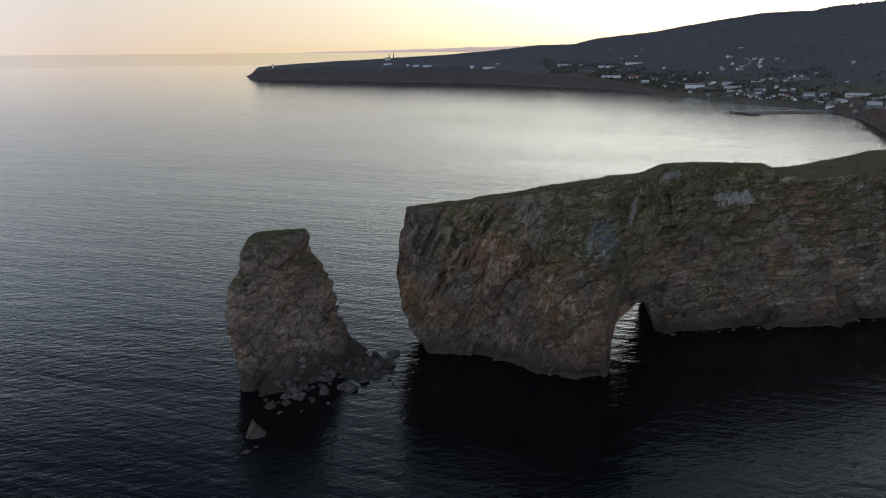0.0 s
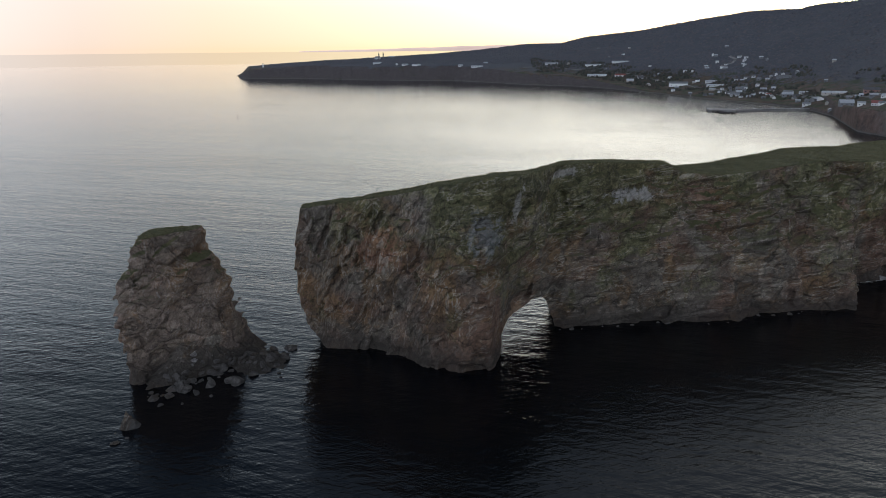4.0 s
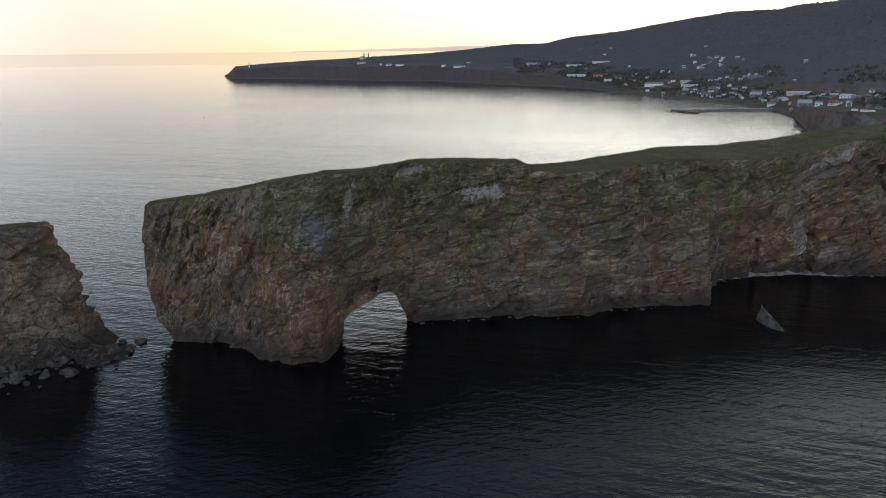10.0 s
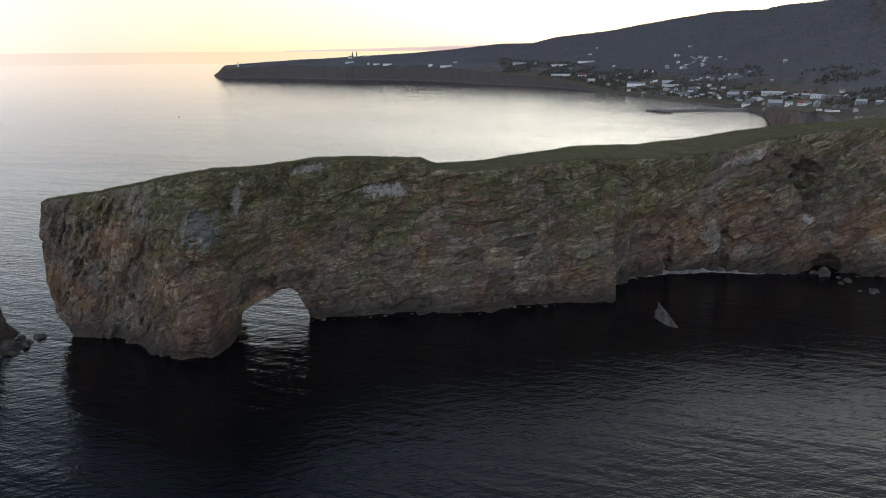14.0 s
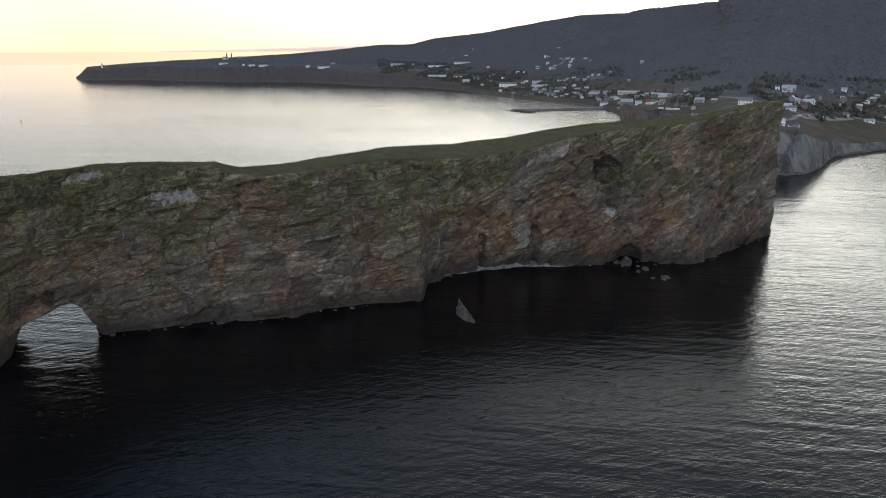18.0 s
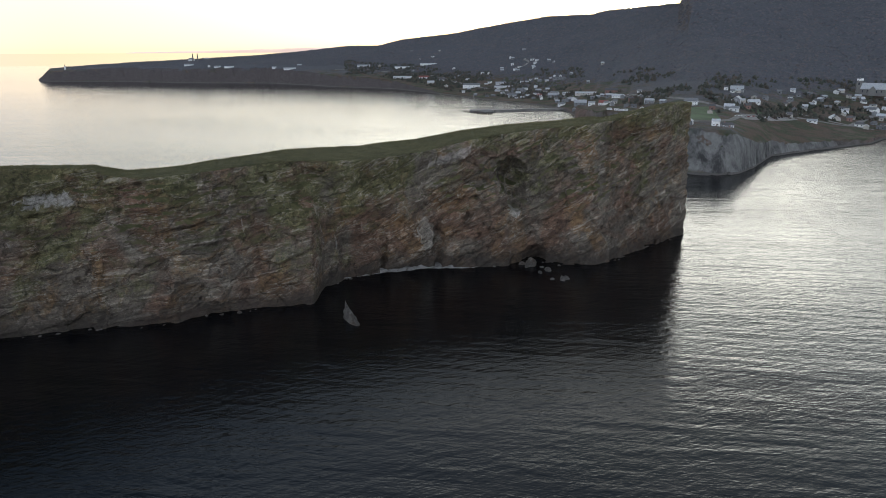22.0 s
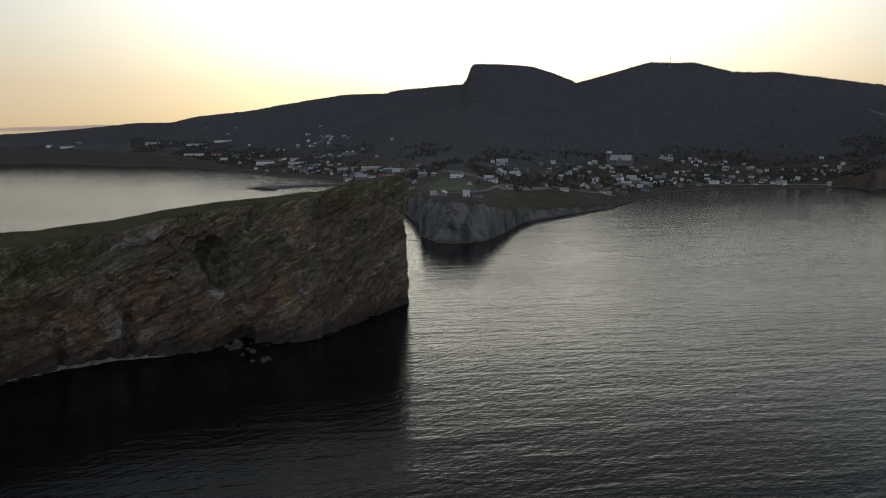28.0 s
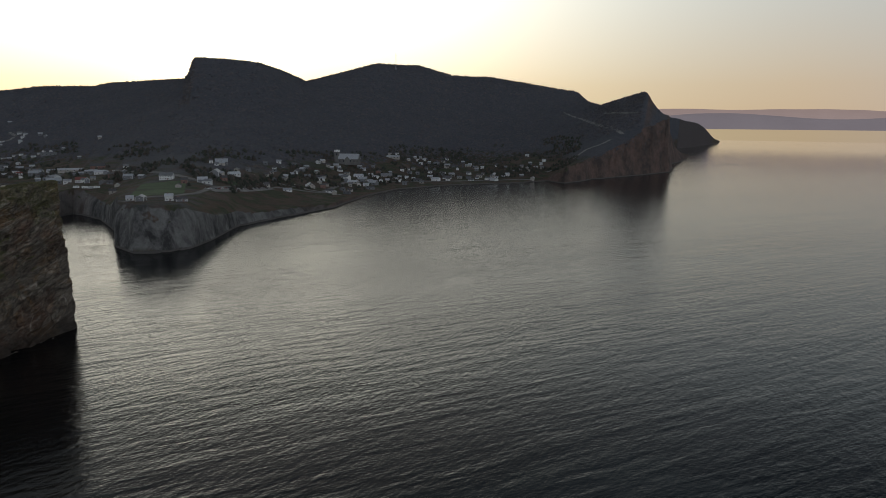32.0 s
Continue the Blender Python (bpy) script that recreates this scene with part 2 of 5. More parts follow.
def cliff_material(name, warm, cool, pale, dark, ochre=(0.31, 0.195, 0.095), grass=True, green=0.5, tilt=31, scars=()):
    """Broken limestone: red, grey and ochre beds, thin pale veins and scars, cracks, lichen, grass where it lies flat."""
    m, n, l, bsdf = nodes_of(name)
    geo = n.new("ShaderNodeNewGeometry")
    pos, nrm = geo.outputs["Position"], geo.outputs["Normal"]
    sp = n.new("ShaderNodeSeparateXYZ")
    l.new(pos, sp.inputs[0])
    sn = n.new("ShaderNodeSeparateXYZ")
    l.new(nrm, sn.inputs[0])
    big = noise_node(n, l, pos, 0.028, 7, 0.62, distortion=0.5)
    mid = noise_node(n, l, pos, 0.075, 9, 0.72, (0.8, 1, 1.1), (0, tilt, 0), 0.8)
    spot = noise_node(n, l, pos, 0.05, 8, 0.7, (1, 1, 0.8), (20, 0, 70), 0.8)
    # the beds stand steep at one end of the rock and dip along the rest
    steep = noise_node(n, l, pos, 0.12, 9, 0.66, (0.5, 0.8, 1.3), (0, 68, 0), 0.8)
    level = noise_node(n, l, pos, 0.13, 9, 0.62, (0.24, 0.8, 2.0), (0, 9, 0), 0.5)
    dip = noise_node(n, l, pos, 0.13, 9, 0.62, (0.24, 0.8, 2.0), (0, tilt, 0), 0.5)
    along = math_node(n, l, "MULTIPLY_ADD", sp.outputs[0], 0.002, math_node(n, l, "MULTIPLY", big, 0.15))
    beds = mix(n, l, ramp(n, l, along, (0.15, grey(0)), (0.20, grey(1))), steep, level)
    beds = mix(n, l, ramp(n, l, along, (0.54, grey(0)), (0.60, grey(1))), beds, dip)
    cross = noise_node(n, l, pos, 0.16, 8, 0.7, (0.8, 0.9, 1.2), (0, 70, 0), 1.2)
    drip = noise_node(n, l, pos, 0.30, 6, 0.65, (1, 1, 0.16), (0, 8, 0), 0.5)
    grain = noise_node(n, l, pos, 0.45, 9, 0.78)
    fine = noise_node(n, l, pos, 1.5, 8, 0.78)
    col = mix(n, l, ramp(n, l, big, (0.42, grey(0)), (0.54, grey(1))), warm, cool)
    col = mix(n, l, ramp(n, l, spot, (0.50, grey(0)), (0.61, grey(0.75))), col, ochre)
    col = mix(n, l, ramp(n, l, mid, (0.56, grey(0)), (0.68, grey(0.7))), col, dark)
    # lichen and weeds on the upper face
    veg = noise_node(n, l, pos, 0.04, 9, 0.72)
    up = math_node(n, l, "MULTIPLY_ADD", sp.outputs[2], 0.0035, -0.145)
    bare = ramp(n, l, math_node(n, l, "MULTIPLY", sp.outputs[0], 0.002), (0.0, grey(0.09)), (0.07, grey(0.03)), (0.10, grey(0.0)), (0.46, grey(0.0)), (0.62, grey(0.10)))
    up = math_node(n, l, "SUBTRACT", up, bare)
    lich = math_node(n, l, "ADD", veg, math_node(n, l, "ADD", up, 0.035))
    col = mix(n, l, ramp(n, l, lich, (0.485, grey(0)), (0.585, grey(green))), col, mix(n, l, ramp(n, l, grain, (0.4, grey(0)), (0.6, grey(1))), (0.082, 0.092, 0.036), (0.16, 0.15, 0.075)))
    # scars where blocks have fallen, with clean stone behind
    for (sx, sy, sz), (rx, ry, rz), lean, tint, power in scars:
        off = n.new("ShaderNodeVectorMath")
        off.operation = "SUBTRACT"
        l.new(pos, off.inputs[0])
        off.inputs[1].default_value = (sx, sy, sz)
        rot = n.new("ShaderNodeMapping")
        rot.inputs["Rotation"].default_value = (0, radians(lean), 0)
        l.new(off.outputs[0], rot.inputs[0])
        sc = n.new("ShaderNodeVectorMath")
        sc.operation = "DIVIDE"
        l.new(rot.outputs[0], sc.inputs[0])
        sc.inputs[1].default_value = (rx, ry, rz)
        ln = n.new("ShaderNodeVectorMath")
        ln.operation = "LENGTH"
        l.new(sc.outputs[0], ln.inputs[0])
        edge = math_node(n, l, "MULTIPLY_ADD", cross, 0.8, math_node(n, l, "MULTIPLY", ln.outputs["Value"], 0.25))
        col = mix(n, l, ramp(n, l, edge, (0.57, grey(power)), (0.65, grey(0))), col, tint)
    # thin pale veins along the beds, broken by a second pattern
    gate = ramp(n, l, spot, (0.40, grey(0.25)), (0.58, grey(1)))
    vein = math_node(n, l, "ABSOLUTE", math_node(n, l, "SUBTRACT", beds, 0.53))
    col = mix(n, l, math_node(n, l, "MULTIPLY", gate, ramp(n, l, vein, (0.0, grey(0.95)), (0.017, grey(0)))), col, pale)
    col = mix(n, l, ramp(n, l, beds, (0.595, grey(0)), (0.64, grey(0.55))), col, pale)
    seam = math_node(n, l, "ABSOLUTE", math_node(n, l, "SUBTRACT", beds, 0.44))
    col = mix(n, l, ramp(n, l, seam, (0.0, grey(0.75)), (0.013, grey(0))), col, dark)
    col = mix(n, l, ramp(n, l, cross, (0.63, grey(0)), (0.70, grey(0.5))), col, pale)
    col = mix(n, l, ramp(n, l, cross, (0.30, grey(0.6)), (0.38, grey(0))), col, dark)
    col = mix(n, l, ramp(n, l, drip, (0.65, grey(0)), (0.73, grey(0.4))), col, (0.52, 0.51, 0.49))
    col = mix(n, l, 0.45, col, ramp(n, l, grain, (0.33, grey(0.12)), (0.5, grey(0.5)), (0.67, grey(0.93))), "OVERLAY")
    col = mix(n, l, 0.3, col, ramp(n, l, fine, (0.34, grey(0.12)), (0.66, grey(0.9))), "OVERLAY")
    # open joints between the blocks
    heights = []
    for scale, turn_, wide in ((0.085, tilt, 0.03), (0.22, tilt + 12, 0.05)):
        warp = n.new("ShaderNodeVectorMath")
        warp.operation = "MULTIPLY_ADD"
        nz = n.new("ShaderNodeTexNoise")
        nz.inputs["Scale"].default_value, nz.inputs["Detail"].default_value = 0.12, 5
        l.new(pos, nz.inputs["Vector"])
        l.new(nz.outputs["Color"], warp.inputs[0])
        warp.inputs[1].default_value = (9, 9, 9)
        l.new(pos, warp.inputs[2])
        rot = n.new("ShaderNodeMapping")
        rot.inputs["Rotation"].default_value = (0, radians(turn_), 0)
        l.new(warp.outputs[0], rot.inputs[0])
        mp = n.new("ShaderNodeMapping")
        mp.inputs["Scale"].default_value = (0.6, 0.8, 1.5)
        l.new(rot.outputs[0], mp.inputs[0])
        crack = n.new("ShaderNodeTexVoronoi")
        crack.feature = "DISTANCE_TO_EDGE"
        crack.inputs["Scale"].default_value = scale
        l.new(mp.outputs[0], crack.inputs["Vector"])
        cell = n.new("ShaderNodeTexVoronoi")
        cell.inputs["Scale"].default_value = scale
        l.new(mp.outputs[0], cell.inputs["Vector"])
        gap = ramp(n, l, crack.outputs["Distance"], (0.0, grey(0)), (wide, grey(1)))
        col = mix(n, l, 0.3, col, mix(n, l, gap, grey(0.1), grey(1)), "MULTIPLY")
        tone = n.new("ShaderNodeSeparateColor")
        l.new(cell.outputs["Color"], tone.inputs[0])
        col = mix(n, l, 0.45, col, ramp(n, l, tone.outputs[0], (0.0, grey(0.25)), (1.0, grey(0.75))), "OVERLAY")
        heights.append(math_node(n, l, "MULTIPLY_ADD", tone.outputs[1], 0.5, math_node(n, l, "MULTIPLY", gap, 0.5)))
    # weed-dark at the waterline, the darker tone fading out about 10 m up
    foot_band = math_node(n, l, "MULTIPLY_ADD", grain, 6.0, sp.outputs[2])
    col = mix(n, l, ramp(n, l, math_node(n, l, "MULTIPLY", foot_band, 0.07), (0.42, grey(0.8)), (0.95, grey(0))), col, (0.04, 0.034, 0.03))
    if grass:
        gmix = math_node(n, l, "MULTIPLY_ADD", mid, 0.4, sn.outputs[2])
        high = math_node(n, l, "MULTIPLY_ADD", sp.outputs[2], 0.02, 0.0)
        gf = math_node(n, l, "MULTIPLY", ramp(n, l, gmix, (0.78, grey(0)), (0.97, grey(1))), ramp(n, l, high, (0.45, grey(0)), (0.75, grey(1))))
        turf = ramp(n, l, noise_node(n, l, pos, 0.12, 9, 0.75), (0.3, (0.045, 0.048, 0.022)), (0.5, (0.09, 0.092, 0.04)), (0.7, (0.16, 0.135, 0.07)))
        col = mix(n, l, gf, col, turf)
    l.new(col, bsdf.inputs["Base Color"])
    bsdf.inputs["Roughness"].default_value = 0.9
    bsdf.inputs["Specular IOR Level"].default_value = 0.25
    h = math_node(n, l, "MULTIPLY_ADD", fine, 0.35, math_node(n, l, "MULTIPLY_ADD", grain, 1.3, math_node(n, l, "MULTIPLY", beds, 1.2)))
    h = math_node(n, l, "ADD", h, math_node(n, l, "MULTIPLY_ADD", heights[0], 1.2, math_node(n, l, "MULTIPLY", heights[1], 0.6)))
    bump(n, l, bsdf, h, 1.0, 1.9)
    return m


SCARS = (((122, 276, 53), (11, 12, 3.4), 0, (0.46, 0.44, 0.42), 0.85), ((58, 229, 48), (8, 10, 8), 30, (0.27, 0.28, 0.29), 0.7),
         ((286, 323, 17), (6, 9, 10), 15, (0.42, 0.40, 0.36), 0.6), ((334, 328, 28), (3.5, 8, 3.5), 0, (0.48, 0.46, 0.43), 0.7),
         ((70, 240, 58), (1.6, 9, 9), -15, (0.46, 0.44, 0.42), 0.7), ((300, 328, 58), (19, 9, 2.6), 14, (0.36, 0.33, 0.31), 0.6),
         ((20, 242, 40), (12, 9, 9), 20, (0.27, 0.135, 0.085), 0.6), ((90, 268, 64), (9, 9, 2.0), 5, (0.45, 0.43, 0.41), 0.7))
ROCK = cliff_material("layered_limestone", (0.166, 0.104, 0.074), (0.140, 0.119, 0.097), (0.35, 0.315, 0.27), (0.048, 0.037, 0.031), (0.205, 0.126, 0.062), green=0.8, tilt=25, scars=SCARS)
ROCK_RED = cliff_material("red_brown_limestone", (0.215, 0.135, 0.10), (0.19, 0.148, 0.118), (0.36, 0.305, 0.265), (0.075, 0.055, 0.044), (0.235, 0.145, 0.08), green=0.16, tilt=-12)
ROCK_GREY = cliff_material("grey_shale", (0.25, 0.235, 0.215), (0.19, 0.19, 0.18), (0.33, 0.32, 0.30), (0.12, 0.115, 0.11), grass=False, green=0.1)
PALE_ROCK = cliff_material("pale_sea_worn_rock", (0.38, 0.365, 0.345), (0.33, 0.325, 0.32), (0.66, 0.64, 0.62), (0.28, 0.27, 0.26), grass=False, green=0.0)
BOULDER = cliff_material("grey_boulder", (0.40, 0.375, 0.34), (0.35, 0.335, 0.32), (0.55, 0.53, 0.51), (0.19, 0.175, 0.16), grass=False, green=0.0)


def water_material():
    """Dark sea: swell, crossing ripples and cat's-paws near by, smoother sheltered water in the bay."""
    m, n, l, bsdf = nodes_of("sea_water")
    geo = n.new("ShaderNodeNewGeometry")
    pos = geo.outputs["Position"]
    bsdf.inputs["Base Color"].default_value = (0.0012, 0.002, 0.0035, 1)
    bsdf.inputs["IOR"].default_value = 1.33
    swell = noise_node(n, l, pos, 0.05, 3, 0.5, (0.7, 1.4, 1), (0, 0, 12))
    chop = noise_node(n, l, pos, 0.26, 4, 0.55, (0.6, 1.4, 1), (0, 0, -14))
    tiny = noise_node(n, l, pos, 0.9, 3, 0.5, (0.6, 1.3, 1), (0, 0, 24))
    long_ = noise_node(n, l, pos, 0.12, 4, 0.55, (0.26, 1.45, 1), (0, 0, 20), 0.3)
    h = math_node(n, l, "MULTIPLY_ADD", swell, 0.6, math_node(n, l, "MULTIPLY_ADD", chop, 0.72, math_node(n, l, "MULTIPLY", tiny, 0.19)))
    h = math_node(n, l, "MULTIPLY_ADD", long_, 0.9, h)
    calm = noise_node(n, l, pos, 0.0035, 4, 0.5, (0.6, 1.8, 1), (0, 0, 15))
    h = math_node(n, l, "MULTIPLY", h, ramp(n, l, calm, (0.35, grey(0.55)), (0.65, grey(1))))
    # the water smooths out towards the bay and the open horizon
    out = n.new("ShaderNodeVectorMath")
    out.operation = "DISTANCE"
    l.new(pos, out.inputs[0])
    out.inputs[1].default_value = (200, -20, 0)
    lee = math_node(n, l, "MULTIPLY", math_node(n, l, "MULTIPLY_ADD", calm, 300.0, out.outputs["Value"]), 0.0002)
    h = math_node(n, l, "MULTIPLY", h, ramp(n, l, lee, (0.06, grey(0.6)), (0.13, grey(0.66)), (0.20, grey(0.46)), (0.30, grey(0.31)), (0.5, grey(0.2)), (0.9, grey(0.1))))
    # long low swells that band the far water
    wide = noise_node(n, l, pos, 0.016, 4, 0.6, (0.28, 1.6, 1), (0, 0, 14), 0.4)
    h = math_node(n, l, "MULTIPLY_ADD", wide, 0.9, h)
    rough = ramp(n, l, lee, (0.08, grey(0.05)), (0.13, grey(0.11)), (0.20, grey(0.16)), (0.30, grey(0.14)), (0.5, grey(0.08)), (0.9, grey(0.05)))
    l.new(rough, bsdf.inputs["Roughness"])
    bump(n, l, bsdf, h, 0.75, 1.0)
    return m


WATER = water_material()


def terrain_material():
    m, n, l, bsdf = nodes_of("coastal_land")
    geo = n.new("ShaderNodeNewGeometry")
    pos, nrm = geo.outputs["Position"], geo.outputs["Normal"]
    sp = n.new("ShaderNodeSeparateXYZ")
    l.new(pos, sp.inputs[0])
    sn = n.new("ShaderNodeSeparateXYZ")
    l.new(nrm, sn.inputs[0])
    big = noise_node(n, l, pos, 0.012, 5, 0.55)
    mid = noise_node(n, l, pos, 0.03, 7, 0.65)
    fine = noise_node(n, l, pos, 0.2, 7, 0.7)
    field = ramp(n, l, big, (0.40, (0.046, 0.052, 0.03)), (0.45, (0.084, 0.060, 0.045)), (0.50, (0.066, 0.052, 0.04)), (0.54, (0.045, 0.054, 0.03)), (0.60, (0.092, 0.07, 0.056)))
    # wooded ground, tinted blue-grey to paint in the haze over the hills
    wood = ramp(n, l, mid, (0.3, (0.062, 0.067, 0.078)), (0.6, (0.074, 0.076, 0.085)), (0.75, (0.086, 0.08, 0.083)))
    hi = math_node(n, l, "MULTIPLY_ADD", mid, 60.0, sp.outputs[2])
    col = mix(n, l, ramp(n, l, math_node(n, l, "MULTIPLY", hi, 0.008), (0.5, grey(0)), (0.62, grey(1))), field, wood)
    cliffcol = mix(n, l, ramp(n, l, noise_node(n, l, pos, 0.05, 9, 0.7, (1, 1, 0.42), (0, 14, 20), 0.5), (0.42, grey(0)), (0.60, grey(1))), (0.150, 0.150, 0.147), (0.042, 0.042, 0.043))
    apart = n.new("ShaderNodeVectorMath")
    apart.operation = "DISTANCE"
    l.new(pos, apart.inputs[0])
    apart.inputs[1].default_value = (610, 600, 15)
    redden = ramp(n, l, math_node(n, l, "MULTIPLY", apart.outputs["Value"], 0.002), (0.42, grey(0)), (0.60, grey(1)))
    cliffcol = mix(n, l, redden, cliffcol, mix(n, l, ramp(n, l, math_node(n, l, "MULTIPLY", sp.outputs[1], 0.0005), (0.50, grey(0)), (0.65, grey(1))),
                   mix(n, l, ramp(n, l, mid, (0.4, grey(0)), (0.62, grey(1))), (0.115, 0.08, 0.068), (0.055, 0.045, 0.042)), (0.065, 0.057, 0.057)))
    st = math_node(n, l, "MULTIPLY_ADD", fine, 0.2, sn.outputs[2])
    col = mix(n, l, ramp(n, l, st, (0.72, grey(1)), (0.88, grey(0))), col, cliffcol)
    beach = math_node(n, l, "MULTIPLY", math_node(n, l, "MULTIPLY_ADD", fine, 3.0, sp.outputs[2]), 0.1)
    col = mix(n, l, ramp(n, l, beach, (0.30, grey(1)), (0.38, grey(0))), col, (0.085, 0.08, 0.076))
    col = mix(n, l, 0.5, col, ramp(n, l, fine, (0.3, grey(0.3)), (0.7, grey(0.75))), "OVERLAY")
    l.new(col, bsdf.inputs["Base Color"])
    bsdf.inputs["Roughness"].default_value = 0.95
    bsdf.inputs["Specular IOR Level"].default_value = 0.2
    bump(n, l, bsdf, math_node(n, l, "ADD", fine, mid), 0.8, 2.5)
    return m


LAND = terrain_material()

# ---------------------------------------------------------------- sea
def disc_mesh(name, radius, rings=60, seg=180):
    bm = bmesh.new()
    rows = []
    for i in range(1, rings + 1):
        r = radius * (i / rings) ** 1.6
        rows.append([bm.verts.new((200 + r * math.cos(a * math.tau / seg), -20 + r * math.sin(a * math.tau / seg), 0)) for a in range(seg)])
    mid = bm.verts.new((200, -20, 0))
    for a in range(seg):
        bm.faces.new((mid, rows[0][a], rows[0][(a + 1) % seg]))
        for i in range(rings - 1):
            bm.faces.new((rows[i][a], rows[i + 1][a], rows[i + 1][(a + 1) % seg], rows[i][(a + 1) % seg]))
    me = bpy.data.meshes.new(name)
    bm.to_mesh(me)
    bm.free()
    return me


water = new("water", disc_mesh("water", 5600))
water.data.materials.append(WATER)
tagged(water, "calm dark blue-grey sea with small ripples", "sea", kind="structure")

# ---------------------------------------------------------------- the land behind the bay
CX, CY = 200.0, -20.0
SHORE = ((-19.2, 3000), (-18.6, 2900), (-14.6, 2790), (-9.4, 2544), (-3.1, 2420), (2.2, 2147), (6.9, 2010), (10.7, 1790), (13, 1660), (15.5, 1545),
         (19, 1439), (21.2, 1328), (22.3, 1223), (22.6, 1017), (24.4, 946), (25.1, 969), (27.5, 906), (29.1, 826), (30.4, 725), (32.2, 686), (34.6, 681),
         (35.9, 703), (36.8, 742), (37.6, 824), (40.3, 898), (43.5, 991), (45.2, 1142), (47, 1246), (51, 1344), (55.3, 1401), (57.2, 1450), (58, 1480), (58.8, 1445),
         (59.5, 1425), (61.3, 1547), (63.2, 1649), (65.1, 1745), (66, 1817), (66.6, 1850))
BANK = ((-19.2, 2), (-18.5, 36), (-10, 45), (-3, 40), (2, 35), (6, 25), (9, 12), (11, 4), (22, 4), (22.3, 5), (22.6, 32), (26, 31), (27.5, 18), (28.6, 22),
        (29.3, 34), (30, 39), (35.0, 40), (36.2, 29), (37.2, 17), (38.5, 11), (41, 9), (44, 5), (46, 3), (57, 3), (58.2, 6), (59.5, 31), (61.2, 43), (63.1, 58), (65, 79), (65.7, 97), (66.6, 97))
CREST_R = ((-18.5, 3050), (-9.9, 2797), (-3.7, 2726), (3.4, 2651), (7.7, 2586), (13.6, 2480), (18.6, 2400), (22.5, 2382), (29, 2197), (30, 2099), (38, 2116),
           (43.2, 2227), (46.5, 2283), (52.1, 2344), (58.7, 2404), (60.8, 2157), (62.4, 2009), (64.3, 1912), (64.8, 1900),
           (65.2, 1890), (65.75, 1875), (66.6, 1890))
CREST_H = ((-19.2, 2), (-18.4, 43), (-17.3, 48), (-9.9, 72), (-3.7, 88), (0.8, 107), (3.4, 120), (5.6, 120), (7.7, 142), (11.4, 158), (13.6, 175), (16.5, 195),
           (19.3, 210), (22.5, 214), (23.4, 222), (29, 233), (34, 236), (38, 227), (40.5, 254), (43.2, 288),
           (46.5, 288), (49.1, 260), (52.1, 257), (55.1, 236), (58.7, 212), (59.6, 180), (60.7, 166), (62.4, 178), (63.7, 189),
           (64.2, 192), (64.45, 188), (64.82, 167), (65.2, 151), (65.75, 137), (66.6, 128))
BLUFF = ((29.0, 0), (29.25, 12), (29.75, 46), (29.95, 50), (32.1, 48), (34.5, 39), (36.2, 24), (38, 0))
RISE = ((-19, 0.6), (0, 0.9), (6, 1.4), (12, 1.8), (20, 2.0), (30, 2.2), (50, 2.2), (58, 1.6), (63, 1.0), (69, 0.8))


def even(az, table, half=4.0):
    """The profile smoothed over a few degrees of bearing."""
    return sum(lerp_table(az + o * half, *table) for o in (-1, -0.6, -0.3, 0, 0.3, 0.6, 1)) / 7


def land_height(az, r):
    """Height of the mainland at a bearing and distance from the plan's centre."""
    az, r = np.asarray(az, float), np.asarray(r, float)
    r0, c = lerp_table(az, *SHORE), lerp_table(az, *BANK)
    wide = sstep(62, 58, az)
    rs = even(az, SHORE) * wide + r0 * (1 - wide)
    cs = even(az, BANK) * wide + c * (1 - wide)
    rc, hc, p = lerp_table(az, *CREST_R), lerp_table(az, *CREST_H), lerp_table(az, *RISE)
    x, y = CX + r * np.sin(np.radians(az)), CY + r * np.cos(np.radians(az))
    zero = np.zeros_like(x)
    wob = fbm(x / 60, y / 60, zero + 2.2, 3)
    foot = r0 + wob * np.minimum(12, c * 0.4)
    width = c * 0.45 + 8
    k = np.clip((r - foot) / width, 0, 1)
    ce = cs + (c - cs) * np.exp(-np.maximum(r - r0, 0) / 120)
    v = np.clip((r - rs) / np.maximum(rc - rs, 60), 0, 1.6)
    h = ce * k ** 0.8 + (hc - ce) * np.minimum(v, 1) ** p
    rough = fbm(x / 160, y / 160, zero, 5)
    h = h + rough * np.minimum(14, 0.12 * h) * np.clip(v * 1.3, 0, 1) * (1 - 0.8 * np.exp(-((v - 1) / 0.12) ** 2))
    h = h + lerp_table(az, *BLUFF) * sstep(0.72, 0.97, v + 0.03 * rough)
    h = np.where(v > 1, h - (v - 1) * hc * 0.5, h)
    # buttresses and gullies run down the sea cliffs
    arc = np.radians(az) * r0
    gully = 0.7 * ridged(arc / 26 + 0.25 * wob, r / 120, zero + 4.4, 3) + 0.4 * ridged(x / 20, y / 20, h / 30, 3)
    h = h + gully * c * 0.5 * np.sin(np.pi * np.clip(k, 0, 1) ** 0.8)
    # the land ends in a steep side above the sea
    end = sstep(66.42, 66.02, az + 0.06 * wob)
    h = h * end - 4 * (1 - end)
    return np.where(r < foot, np.minimum(-1.0 + (r - foot) * 0.1, h), h)


